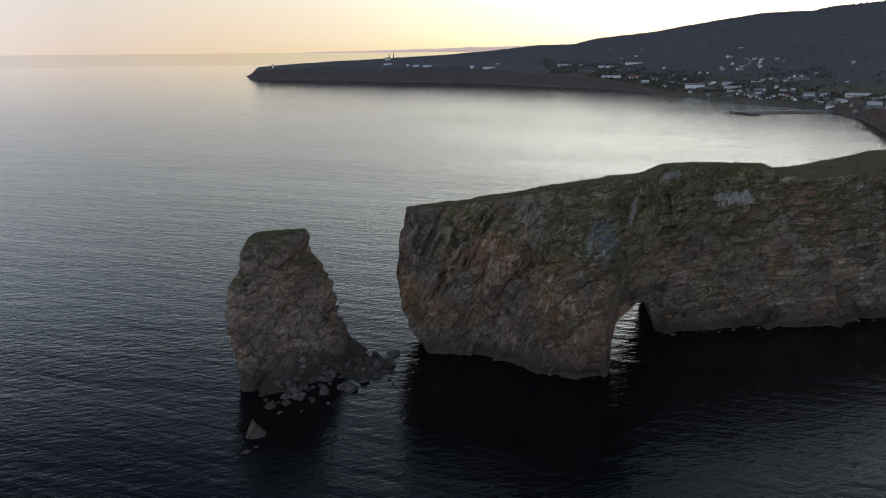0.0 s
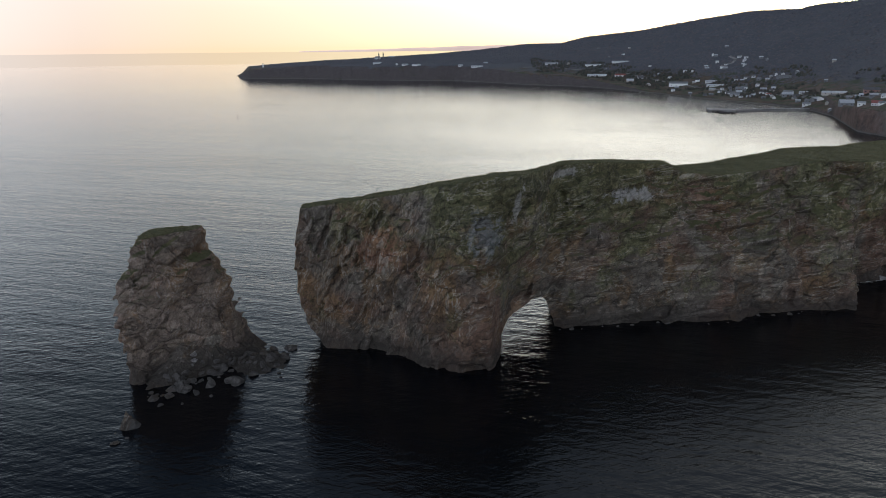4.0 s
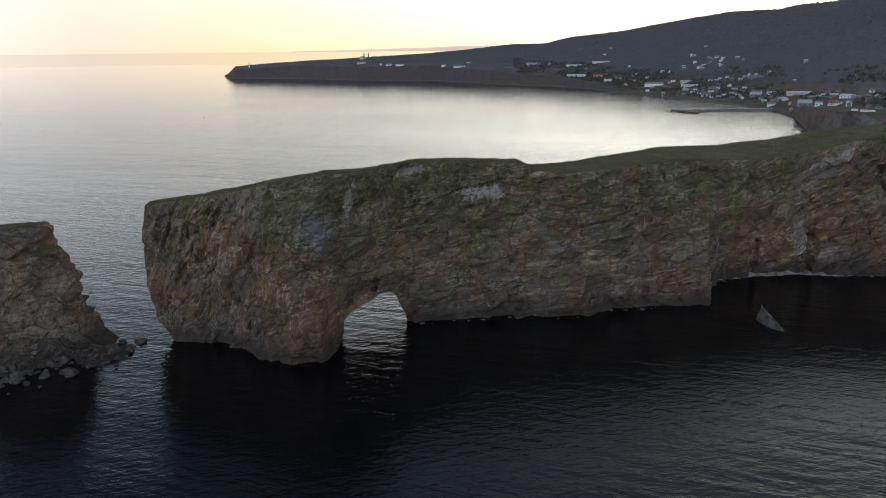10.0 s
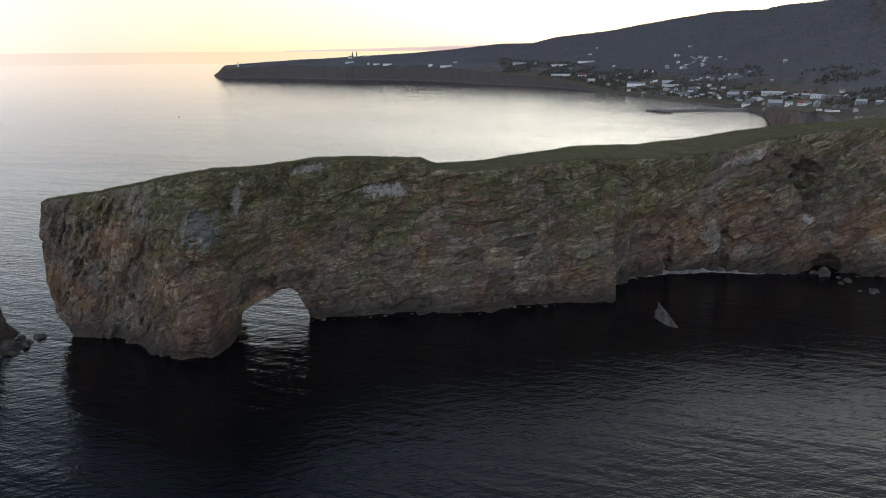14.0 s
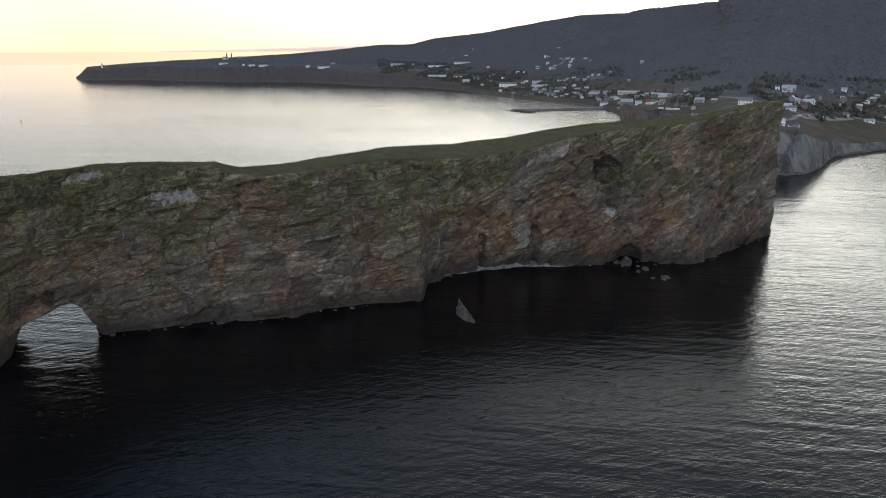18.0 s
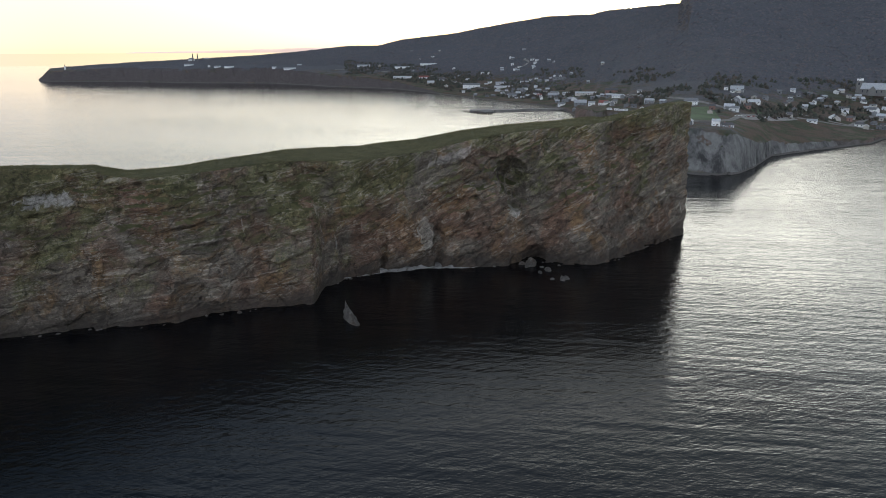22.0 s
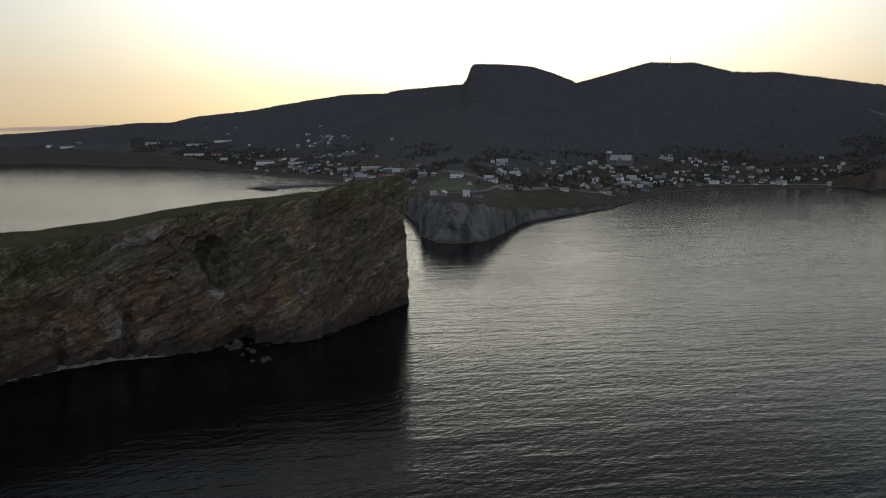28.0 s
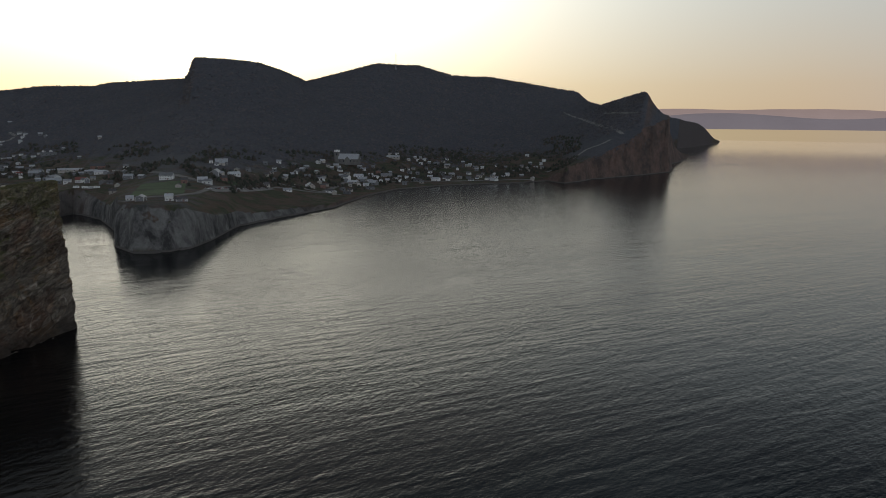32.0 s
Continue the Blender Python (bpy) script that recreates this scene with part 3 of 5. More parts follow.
def build_land():
    az = np.concatenate([np.linspace(-19.2, 65.8, 970), np.linspace(65.8, 66.5, 31)[1:]])
    s = np.concatenate([np.linspace(-30, 0, 5)[:-1] / 120, np.linspace(0, 1, 190) ** 2.3 * 1.5])
    A, S = np.meshgrid(az, s, indexing="ij")
    r0, rc = lerp_table(A, *SHORE), lerp_table(A, *CREST_R)
    R = r0 + np.where(S < 0, S * 120, S * np.maximum(rc - r0, 120))
    Z = land_height(A, R)
    X, Y = CX + R * np.sin(np.radians(A)), CY + R * np.cos(np.radians(A))
    n, k = A.shape
    idx = np.arange(n * k).reshape(n, k)
    quads = np.stack([idx[:-1, :-1], idx[1:, :-1], idx[1:, 1:], idx[:-1, 1:]], -1).reshape(-1, 4)[:, ::-1]
    return mesh_from("ground", np.stack([X, Y, Z], -1).reshape(-1, 3), quads)


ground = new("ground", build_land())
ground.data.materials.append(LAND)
tagged(ground, "wooded hills falling to a low coastal village and sea cliffs", "land", kind="structure")


def cape(name, shore, height, depth, seed, label):
    """A headland that rises from the sea and falls away behind, given by bearing."""
    az = np.linspace(shore[0][0], shore[-1][0], 150)
    k = np.linspace(-0.06, 2.0, 60)
    A, K = np.meshgrid(az, k, indexing="ij")
    R = lerp_table(A, *shore) + K * depth
    X, Y = CX + R * np.sin(np.radians(A)), CY + R * np.cos(np.radians(A))
    H = lerp_table(A, *height)
    fold = ridged(np.radians(A) * R / 70, R / 300, A * 0 + seed, 3)
    Z = H * np.clip(K, 0, 1) ** 0.7 * (1 - 0.3 * np.clip(K - 1, 0, 1)) * (1 + 0.12 * fold * np.clip(1.05 - K, 0, 1)) + 0.03 * H * fbm(X / 60, Y / 60, A * 0 + seed, 4)
    Z = np.where(K < 0, -3, Z)
    n, m = A.shape
    idx = np.arange(n * m).reshape(n, m)
    quads = np.stack([idx[:-1, :-1], idx[1:, :-1], idx[1:, 1:], idx[:-1, 1:]], -1).reshape(-1, 4)[:, ::-1]
    ob = new(name, mesh_from(name, np.stack([X, Y, Z], -1).reshape(-1, 3), quads))
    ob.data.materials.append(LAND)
    return tagged(ob, label, "headland", kind="structure")


cape("cape_near", ((64.6, 2150), (66, 2190), (66.45, 2300), (66.95, 2500), (67.0, 2520)), ((64.6, 105), (65.42, 100), (65.77, 87), (66.18, 41), (66.6, 18), (66.88, 7), (67.0, -3)), 150, 3.0,
     "dark rocky point below the cape")
cape("cape_far", ((63.6, 3560), (65.7, 3600), (66.8, 4000), (67.9, 4500), (68.3, 4640), (68.4, 4660)), ((63.6, 165), (64.7, 152), (65.7, 139), (66.8, 122), (67.2, 104), (67.5, 77), (67.97, 29), (68.3, 10), (68.4, -3)), 260, 8.0,
     "dark wooded cape falling to the open sea")

# ---------------------------------------------------------------- the pierced rock
FRONT = ((-25, 262), (-14, 247), (-5, 242), (11, 239.5), (26, 236), (37, 225), (50, 218), (60, 221), (66, 237), (72, 250), (88, 261), (95, 260), (115, 263), (134, 266),
         (152, 264), (168, 266), (183, 274), (203, 277), (219, 280), (226, 277.5), (231, 299), (241, 311.5), (263, 320), (285, 323), (306, 319), (325, 319), (344, 324),
         (359, 316), (373, 311), (390, 318), (419, 339), (452, 359), (480, 378))
DEPTH = ((-14, 26), (20, 30), (60, 34), (90, 30), (120, 32), (190, 34), (230, 46), (300, 52), (380, 56), (420, 38), (455, 16))
TOP = ((-16, 51), (-13, 54.5), (19, 60), (47, 66.8), (61, 69), (84, 68), (121, 66), (137, 65), (144, 61.8), (152, 60.6), (168, 60.4), (214, 62.4), (252, 60.2), (286, 62.2),
       (312, 66.2), (345, 69.6), (378, 71.2), (395, 73), (407, 77), (429, 80), (448, 81), (470, 80))
BROW = ((-20, 252), (-14, 249), (20, 241), (47, 229), (58, 227.5), (75, 244), (90, 265), (117, 276), (168, 282), (230, 305), (290, 326), (330, 334), (380, 335), (420, 346), (452, 360), (480, 378))


def rock_field(x, yy, z):
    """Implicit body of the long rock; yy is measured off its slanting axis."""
    y = yy + 236 + 0.27 * x
    foot, brow = lerp_table(x, *FRONT).astype(np.float32), lerp_table(x, *BROW).astype(np.float32)
    front = foot + (brow - foot) * np.clip(z / 52, -0.1, 1.3)
    back = brow + lerp_table(x, *DEPTH).astype(np.float32) + 3 - 0.06 * (z - 50)
    d = np.maximum(front - y, y - back)
    top = lerp_table(x, *TOP).astype(np.float32) + lerp_table(x, (45, -0.45), (125, -0.30), (150, -0.08), (180, 0.0), (270, 0.0), (330, -0.05), (395, -0.06), (410, -0.25)).astype(np.float32) * np.maximum(y - front - 8, 0)
    d = np.maximum(d, z - top)
    left = -14 + np.maximum(0, 16 - z) * 0.5 + 0.7 * np.sin(z / 8 + 1) + np.maximum(z - 42, 0) * 0.12
    d = np.maximum(d, (left - x) * 0.9)
    d = np.maximum(d, (x - 453.5 + 0.03 * z) * 0.9)
    near = (np.abs(d) < 5.5) & (y < back - 6)
    xs, ys, zs = (np.broadcast_to(v, d.shape)[near] for v in (x, y, z))
    wp = 5 * fbm(xs / 24, ys / 24, zs / 24, 3)
    n = 3.4 * ridged(xs / 27, ys / 40, zs / 70, 3) + 0.7 * ridged(xs / 9, ys / 9, zs / 12, 3) + 0.5 * fbm(xs / 5, ys / 5, zs / 5, 3) - 0.5
    # beds: steep in the seaward buttress, nearly level over the arch, rising along the landward wall
    shift = xs + 14 * fbm(xs / 50 + 7, ys / 50, zs / 40, 2)
    seaward, landward = sstep(62, 34, shift), sstep(232, 268, shift)
    for turn, weight in ((66, seaward), (9, 1 - seaward - landward), (25, landward)):
        on = weight > 0.01
        px, py, pz, pw = xs[on], ys[on], zs[on], wp[on]
        c, e = math.cos(radians(turn)), math.sin(radians(turn))
        u, w = px * c + pz * e, pz * c - px * e + 0.2 * py
        m = 2.3 * blocks((u + pw * 0.6) / 15, py / 12, (w + pw * 0.6) / 7.5, 5) + 1.25 * blocks((u + pw * 0.4) / 7, py / 6, (w + pw * 0.5) / 2.9, 31)
        bed = (w + 1.2 * pw) / 4.6
        step = bed - np.floor(bed)
        strong = sstep(-0.35, 0.35, fbm(px / 30, py / 30, pz / 30, 2))
        m = m + 1.5 * strong * (np.minimum(step * 1.2, (1 - step) * 6) - 0.5)
        bed = (u + py * 0.3 + pw) / 10.5
        step = bed - np.floor(bed)
        m = m + 0.9 * (np.minimum(step * 1.15, (1 - step) * 7) - 0.5)
        n[on] += m * weight[on]
    n = np.maximum(n - n.mean(), -3.0)
    face = np.clip((np.broadcast_to(top, d.shape)[near] - zs) / 5, 0.12, 1) * (1 - 0.6 * sstep(425, 450, xs)) * (0.5 + 0.5 * sstep(-12, 4, xs))
    d[near] += (n * face).astype(np.float32)
    near = (np.abs(d) < 4) & (y >= back - 6)
    xs, ys, zs = (np.broadcast_to(v, d.shape)[near] for v in (x, y, z))
    d[near] += (2.4 * ridged(xs / 24, ys / 30, zs / 40, 3) * np.clip((np.broadcast_to(top, d.shape)[near] - zs) / 6, 0.1, 1)).astype(np.float32)
    # a pale slab standing proud under the brow
    d = np.minimum(d, np.maximum(np.maximum(np.abs(x - 122.5) - 9, np.abs(z - 52.6) - 2.9), np.maximum(front + 0.2 - y, y - front - 14)) + 0.5 * np.sin(x * 0.7))
    # the arch
    off = x - 79.5
    hole = (np.sqrt((np.where(off < 0, -off / (16.0 + 0.3 * np.maximum(y - 243, 0)), off / (8.6 + 0.16 * np.maximum(y - 258, 0)))) ** 2.2 + (np.maximum(z, 0) / 14.6) ** 2.0) - 1) * 9 + 0.7 * np.sin(z / 2.3 + x / 5)
    d = np.maximum(d, -hole)
    # hollows
    for hx, hz, rx, ry, rz in ((333, 46.5, 8.2, 15, 9.5), (335, 37, 6.5, 10, 10), (345, 1, 7, 7, 8.5), (77, 19, 2, 5, 4), (291, 12, 3.5, 5, 13), (262, 10, 2.6, 5, 12)):
        hy = lerp_table(np.float32(hx), *FRONT) * (1 - hz / 52) + lerp_table(np.float32(hx), *BROW) * hz / 52
        cave = (np.sqrt(((x - hx) / rx) ** 2 + ((y - hy) / ry) ** 2 + ((z - hz) / rz) ** 2) - 1) * min(rx, rz) + 0.9 * np.sin(x * 0.9 + z * 0.35) * np.sin(z * 0.7 - x * 0.3)
        d = np.maximum(d, -cave)
    return d


def build_rock():
    h = 0.66
    x = np.arange(-24, 464, h, dtype=np.float32)[:, None, None]
    yy = np.arange(-42, 62, h, dtype=np.float32)[None, :, None]
    z = np.arange(-4, 88, h, dtype=np.float32)[None, None, :]
    d = rock_field(x, yy, z)
    verts, quads = surface_net(d, (-24, -42, -4), h)
    verts[:, 1] += 236 + 0.27 * verts[:, 0]
    return mesh_from("pierced_rock", verts, quads)


pierced_rock = new("pierced_rock", build_rock())
pierced_rock.data.materials.append(ROCK)
tagged(pierced_rock, "long steep limestone rock with a natural arch and grassy top", "sea rock")


def build_stack():
    h = 0.6
    x = np.arange(-84, -14, h, dtype=np.float32)[:, None, None]
    y = np.arange(192, 272, h, dtype=np.float32)[None, :, None]
    z = np.arange(-3, 60, h, dtype=np.float32)[None, None, :]
    left = lerp_table(z, (-3, -68), (8, -70), (14, -71), (23, -73), (32, -71), (41, -69), (48, -67.5), (60, -66)).astype(np.float32)
    right = lerp_table(z, (-3, -33), (4, -35.5), (18, -37), (31, -42), (36, -45), (39, -48.4), (41.5, -50.6), (43, -50), (44.5, -48.4), (48, -48.2), (60, -49)).astype(np.float32)
    front = 211 + 0.72 * (x + 67) + 0.36 * z
    back = 247 + 0.1 * (x + 55) - 0.02 * z
    d = np.maximum(np.maximum(left - x, x - right), np.maximum(front - y, y - back) * 0.85)
    d = np.maximum(d, z - (48.8 + 0.06 * (x + 55)))
    d = np.maximum(d, ((left - x) * 0.6 + (front - y) * 0.8 + 2))
    near = np.abs(d) < 6
    xs, ys, zs = (np.broadcast_to(v, d.shape)[near] for v in (x, y, z))
    u, w = xs * 0.88 + zs * 0.47, zs * 0.88 - xs * 0.47
    wp = 4 * fbm(xs / 18, ys / 18, zs / 18, 3)
    n = 1.8 * ridged(xs / 22 + 9, ys / 26, zs / 40, 3) + 0.9 * ridged(u / 12, ys / 10, w / 6, 4) + 0.6 * fbm(xs / 5, ys / 5, zs / 4, 4) - 0.4 + 1.9 * blocks((u + wp * 0.5) / 11, ys / 9, (w + wp * 0.5) / 6, 11) + 0.6 * blocks((u + wp * 0.4) / 5, ys / 4, (w + wp * 0.4) / 2.4, 43)
    bed = (w + wp) / 4.2
    step = bed - np.floor(bed)
    n = n + 0.9 * (np.minimum(step * 1.25, (1 - step) * 6) - 0.5)
    n = np.clip(n - n.mean(), -2.0, 2.4)
    d[near] += (n * np.clip((49 - zs) / 6, 0.15, 1)).astype(np.float32)
    return surface_net(d, (-84, 192, -3), h)


stack = new("sea_pillar", mesh_from("stack", *build_stack()))
stack.data.materials.append(ROCK_RED)
tagged(stack, "tapering brown limestone sea stack standing in the water", "sea stack")

# ---------------------------------------------------------------- where the houses stand (plan x, y and width)
COTTAGES_A = ((431, 2242, 22), (586, 1945, 16), (627, 1932, 14), (639, 1870, 15), (541, 1901, 25), (569, 1821, 27), (519, 2107, 15), (636, 2054, 17), (554, 2386, 11), (636, 2301, 11), (602, 2239, 13), (558, 2239, 16), (793, 1994, 13), (847, 2039, 13), (744, 1904, 12), (702, 1887, 14), (688, 1903, 12), (676, 1768, 13), (644, 1690, 14), (665, 1531, 25), (686, 1460, 14), (660, 1622, 18), (715, 1578, 18), (735, 1355, 17), (697, 1400, 9), (696, 1192, 12), (664, 1039, 14), (672, 1136, 13), (730, 1154, 8), (650, 832, 11))
COTTAGES_B = ((762, 1685, 12), (768, 1658, 12), (810, 1603, 14), (799, 1612, 12), (820, 1581, 10), (824, 1567, 8), (748, 1673, 12), (763, 1617, 12), (776, 1603, 12), (740, 1689, 11), (793, 1622, 10), (834, 1912, 14), (827, 1859, 12), (857, 1831, 13), (813, 1834, 10), (787, 1877, 12), (768, 1854, 12), (778, 1918, 11), (896, 1556, 10), (597, 618, 13), (590, 626, 7), (619, 606, 8), (628, 601, 12), (836, 941, 7), (768, 851, 6), (873, 897, 8), (849, 889, 7), (894, 881, 7), (944, 939, 8), (917, 869, 10), (847, 806, 11))
COTTAGES_C = ((1030, 974, 12), (991, 943, 11), (1084, 1014, 14), (1091, 981, 8), (1105, 979, 8), (1022, 912, 11), (984, 871, 11), (712, 895, 11), (737, 1017, 9), (1102, 1025, 12), (1091, 993, 8), (1073, 930, 12), (1149, 941, 11), (1052, 890, 14), (1069, 882, 15), (1106, 892, 11), (1065, 853, 13), (1131, 892, 9), (1143, 888, 9), (1180, 908, 11), (1012, 911, 12), (948, 797, 14), (988, 817, 9), (995, 807, 10), (1263, 980, 10), (1287, 990, 10), (1304, 991, 10), (1209, 909, 8), (1223, 906, 9), (1328, 1090, 11))
COTTAGES_D = ((1353, 1095, 10), (1385, 1071, 8), (1352, 1057, 7), (1402, 1071, 8), (1402, 1059, 9), (1392, 1034, 9), (1437, 1035, 11), (1466, 1051, 8), (1423, 991, 7), (1473, 1008, 10), (1469, 983, 11), (1459, 938, 9), (1504, 936, 10), (1501, 907, 7), (1269, 907, 13), (1324, 925, 13), (1333, 910, 15), (1323, 879, 13), (1335, 866, 13), (1367, 866, 15), (1351, 830, 14), (1383, 835, 10), (1419, 836, 10), (1433, 811, 10), (1418, 772, 14), (1431, 761, 12), (1507, 854, 11), (1521, 842, 11), (1519, 878, 10), (1550, 878, 10))
COTTAGES_E = ((1620, 940, 11), (1554, 852, 7), (930, 885, 10), (1028, 940, 8), (919, 907, 7), (977, 965, 8), (1204, 1000, 8), (1277, 950, 9), (1358, 983, 8), (1207, 954, 10), (1030, 851, 8), (1340, 990, 8), (-556, 4064, 26), (176, 2373, 19))
LONG_HALLS = ((380, 2264, 55), (500, 2171, 79), (576, 2162, 69), (477, 2024, 72), (687, 1668, 61), (822, 849, 22), (943, 842, 21), (1109, 927, 22), (-207, 2566, 41), (-133, 2519, 28), (-102, 2496, 28), (92, 2397, 19), (145, 2338, 52), (-62, 2478, 40))
RED_ROOFED = ((536, 1993, 39), (702, 1428, 14), (677, 1023, 15))
BIG_WHITE = ((624, 1754, 60), (-218, 2698, 26))
GREY_HOUSES = ((721, 1495, 17), (684, 1529, 15), (712, 1368, 27), (706, 1253, 18), (652, 1058, 26), (725, 1112, 16), (708, 929, 14), (665, 962, 9), (725, 1058, 10), (801, 1401, 8), (847, 930, 20), (787, 834, 20), (734, 767, 13), (1164, 992, 12), (1430, 929, 10), (954, 903, 7), (-164, 2702, 30))
BRICK_HOUSES = ((750, 1162, 30), (704, 982, 10), (778, 796, 10), (964, 835, 10), (709, 764, 10), (1181, 956, 19))
INN = ((714, 823, 18),)
ROW_SMALL = ((914, 859, 9), (1086, 973, 9), (1098, 967, 12), (1164, 981, 13), (1032, 970, 12), (1320, 958, 13), (1364, 1031, 10), (1376, 1053, 12), (1406, 962, 8), (1003, 892, 13), (981, 851, 12), (936, 926, 9), (795, 1978, 14), (739, 1883, 13), (809, 1811, 13), (733, 1339, 12), (614, 1930, 13), (664, 1757, 12), (688, 1406, 14), (837, 1876, 13), (833, 919, 7), (845, 925, 12), (850, 801, 8), (768, 841, 8), (684, 726, 7), (1032, 970, 12), (976, 926, 10), (876, 890, 12), (941, 929, 9),)
ROW_MID = ((943, 836, 23), (946, 782, 14), (1069, 912, 20), (1057, 878, 22), (1101, 907, 22), (1094, 868, 20), (1051, 826, 17), (1142, 919, 15), (1215, 885, 18), (1255, 877, 20), (1299, 890, 22), (1310, 837, 14), (1348, 813, 22), (1339, 941, 15), (1335, 918, 15), (1397, 1035, 14), (1406, 1025, 17), (1415, 1001, 16), (1452, 973, 17), (1451, 950, 16), (1176, 889, 17), (971, 784, 14), (872, 792, 16), (1087, 1011, 14), (629, 2050, 17), (771, 1840, 15), (722, 1387, 24), (722, 1071, 22), (703, 1574, 22), (577, 1930, 21), (633, 1862, 21), (661, 1495, 25),)
ROW_MID_B = ((680, 1461, 21), (860, 1802, 15), (713, 1250, 22), (686, 1240, 18), (712, 1383, 20), (737, 761, 15), (792, 834, 16), (1089, 1010, 14),)
ROW_LONG = ((1143, 884, 37), (1270, 957, 34), (1308, 871, 37), (1350, 840, 30), (1320, 1071, 37), (1180, 933, 28), (734, 1243, 54), (796, 1569, 40), (768, 1603, 41), (748, 1668, 38), (766, 1695, 29), (694, 1726, 34), (796, 820, 43),)


def part(name, bm, material, parent, label=""):
    me = bpy.data.meshes.new(name)
    bm.to_mesh(me)
    bm.free()
    ob = new(name, me)
    ob.data.materials.append(material)
    if parent:
        ob.parent = parent
    if label:
        ob["label"] = label
    return ob


def box(bm, x0, y0, z0, x1, y1, z1):
    v = [bm.verts.new(p) for p in ((x0, y0, z0), (x1, y0, z0), (x1, y1, z0), (x0, y1, z0), (x0, y0, z1), (x1, y0, z1), (x1, y1, z1), (x0, y1, z1))]
    for f in ((3, 2, 1, 0), (4, 5, 6, 7), (0, 1, 5, 4), (1, 2, 6, 5), (2, 3, 7, 6), (3, 0, 4, 7)):
        bm.faces.new([v[i] for i in f])
    return bm


def prism(bm, outline, y0, y1):
    """A solid of an outline in x and z, from y0 to y1."""
    a = [bm.verts.new((x, y0, z)) for x, z in outline]
    b = [bm.verts.new((x, y1, z)) for x, z in outline]
    n = len(outline)
    bm.faces.new(a)
    bm.faces.new(b[::-1])
    for i in range(n):
        bm.faces.new((a[(i + 1) % n], a[i], b[i], b[(i + 1) % n]))
    bmesh.ops.recalc_face_normals(bm, faces=bm.faces[:])
    return bm


def tube(bm, p0, p1, r0, r1, seg=8):
    p0, p1 = Vector(p0), Vector(p1)
    q = (p1 - p0).to_track_quat("Z", "Y")
    rings = []
    for p, r in ((p0, r0), (p1, r1)):
        rings.append([bm.verts.new(p + q @ Vector((r * math.cos(i * math.tau / seg), r * math.sin(i * math.tau / seg), 0))) for i in range(seg)])
    for i in range(seg):
        bm.faces.new((rings[0][i], rings[0][(i + 1) % seg], rings[1][(i + 1) % seg], rings[1][i]))
    bm.faces.new(rings[0][::-1])
    bm.faces.new(rings[1])
    return bm


def plain(name, colour, rough=0.8, spread=0.12, scale=0.6, metal=0.0):
    """A painted or weathered surface with fine and coarse unevenness."""
    m, n, l, bsdf = nodes_of(name)
    geo = n.new("ShaderNodeNewGeometry")
    info = n.new("ShaderNodeObjectInfo")
    a = noise_node(n, l, geo.outputs["Position"], scale, 6, 0.6)
    b = noise_node(n, l, geo.outputs["Position"], scale * 8, 4, 0.6)
    lo, hi = tuple(c * (1 - 1.6 * spread) for c in colour), tuple(min(1, c * (1 + spread)) for c in colour)
    col = mix(n, l, ramp(n, l, a, (0.35, grey(0)), (0.65, grey(1))), lo, hi)
    col = mix(n, l, 0.35, col, ramp(n, l, b, (0.3, grey(0.35)), (0.7, grey(0.65))), "OVERLAY")
    tone = math_node(n, l, "MULTIPLY_ADD", info.outputs["Random"], 0.35, 0.32)
    rgb = n.new("ShaderNodeCombineColor")
    for sock in rgb.inputs:
        l.new(tone, sock)
    col = mix(n, l, 0.6, col, rgb.outputs[0], "OVERLAY")
    l.new(col, bsdf.inputs["Base Color"])
    bsdf.inputs["Roughness"].default_value, bsdf.inputs["Metallic"].default_value = rough, metal
    bump(n, l, bsdf, b, 0.3, 0.03)
    return m


WHITE = plain("white_clapboard", (0.54, 0.55, 0.55))
CREAM = plain("cream_clapboard", (0.30, 0.285, 0.26))
GREYWALL = plain("grey_shingle_wall", (0.14, 0.145, 0.155))
BRICK = plain("red_brick_wall", (0.17, 0.10, 0.085))
STONE = plain("church_stone", (0.12, 0.118, 0.115), scale=0.8)
ROOF_GREY = plain("grey_asphalt_roof", (0.15, 0.155, 0.165), 0.85)
ROOF_LIGHT = plain("pale_metal_roof", (0.34, 0.36, 0.38), 0.5)
ROOF_RED = plain("red_painted_roof", (0.22, 0.075, 0.065), 0.7)
ROOF_DARK = plain("dark_shingle_roof", (0.09, 0.09, 0.095), 0.85)
PANE = plain("window_glass", (0.03, 0.035, 0.045), 0.08, 0.05)
TRIM = plain("white_trim", (0.8, 0.8, 0.8), 0.6)
ASPHALT = plain("worn_road", (0.17, 0.165, 0.16), 0.95, 0.2, 0.08)
CONCRETE = plain("pier_concrete", (0.17, 0.165, 0.16), 0.9, 0.2, 0.1)
WOODPOLE = plain("weathered_pole", (0.16, 0.13, 0.10))
LAWN = plain("mown_lawn", (0.032, 0.060, 0.020), 0.95, 0.25, 0.04)
STEEL = plain("dull_steel", (0.45, 0.46, 0.47), 0.45, metal=0.6)


def ground_z(x, y):
    dx, dy = x - CX, y - CY
    return float(land_height(np.array([math.degrees(math.atan2(dx, dy))]), np.array([math.hypot(dx, dy)]))[0])


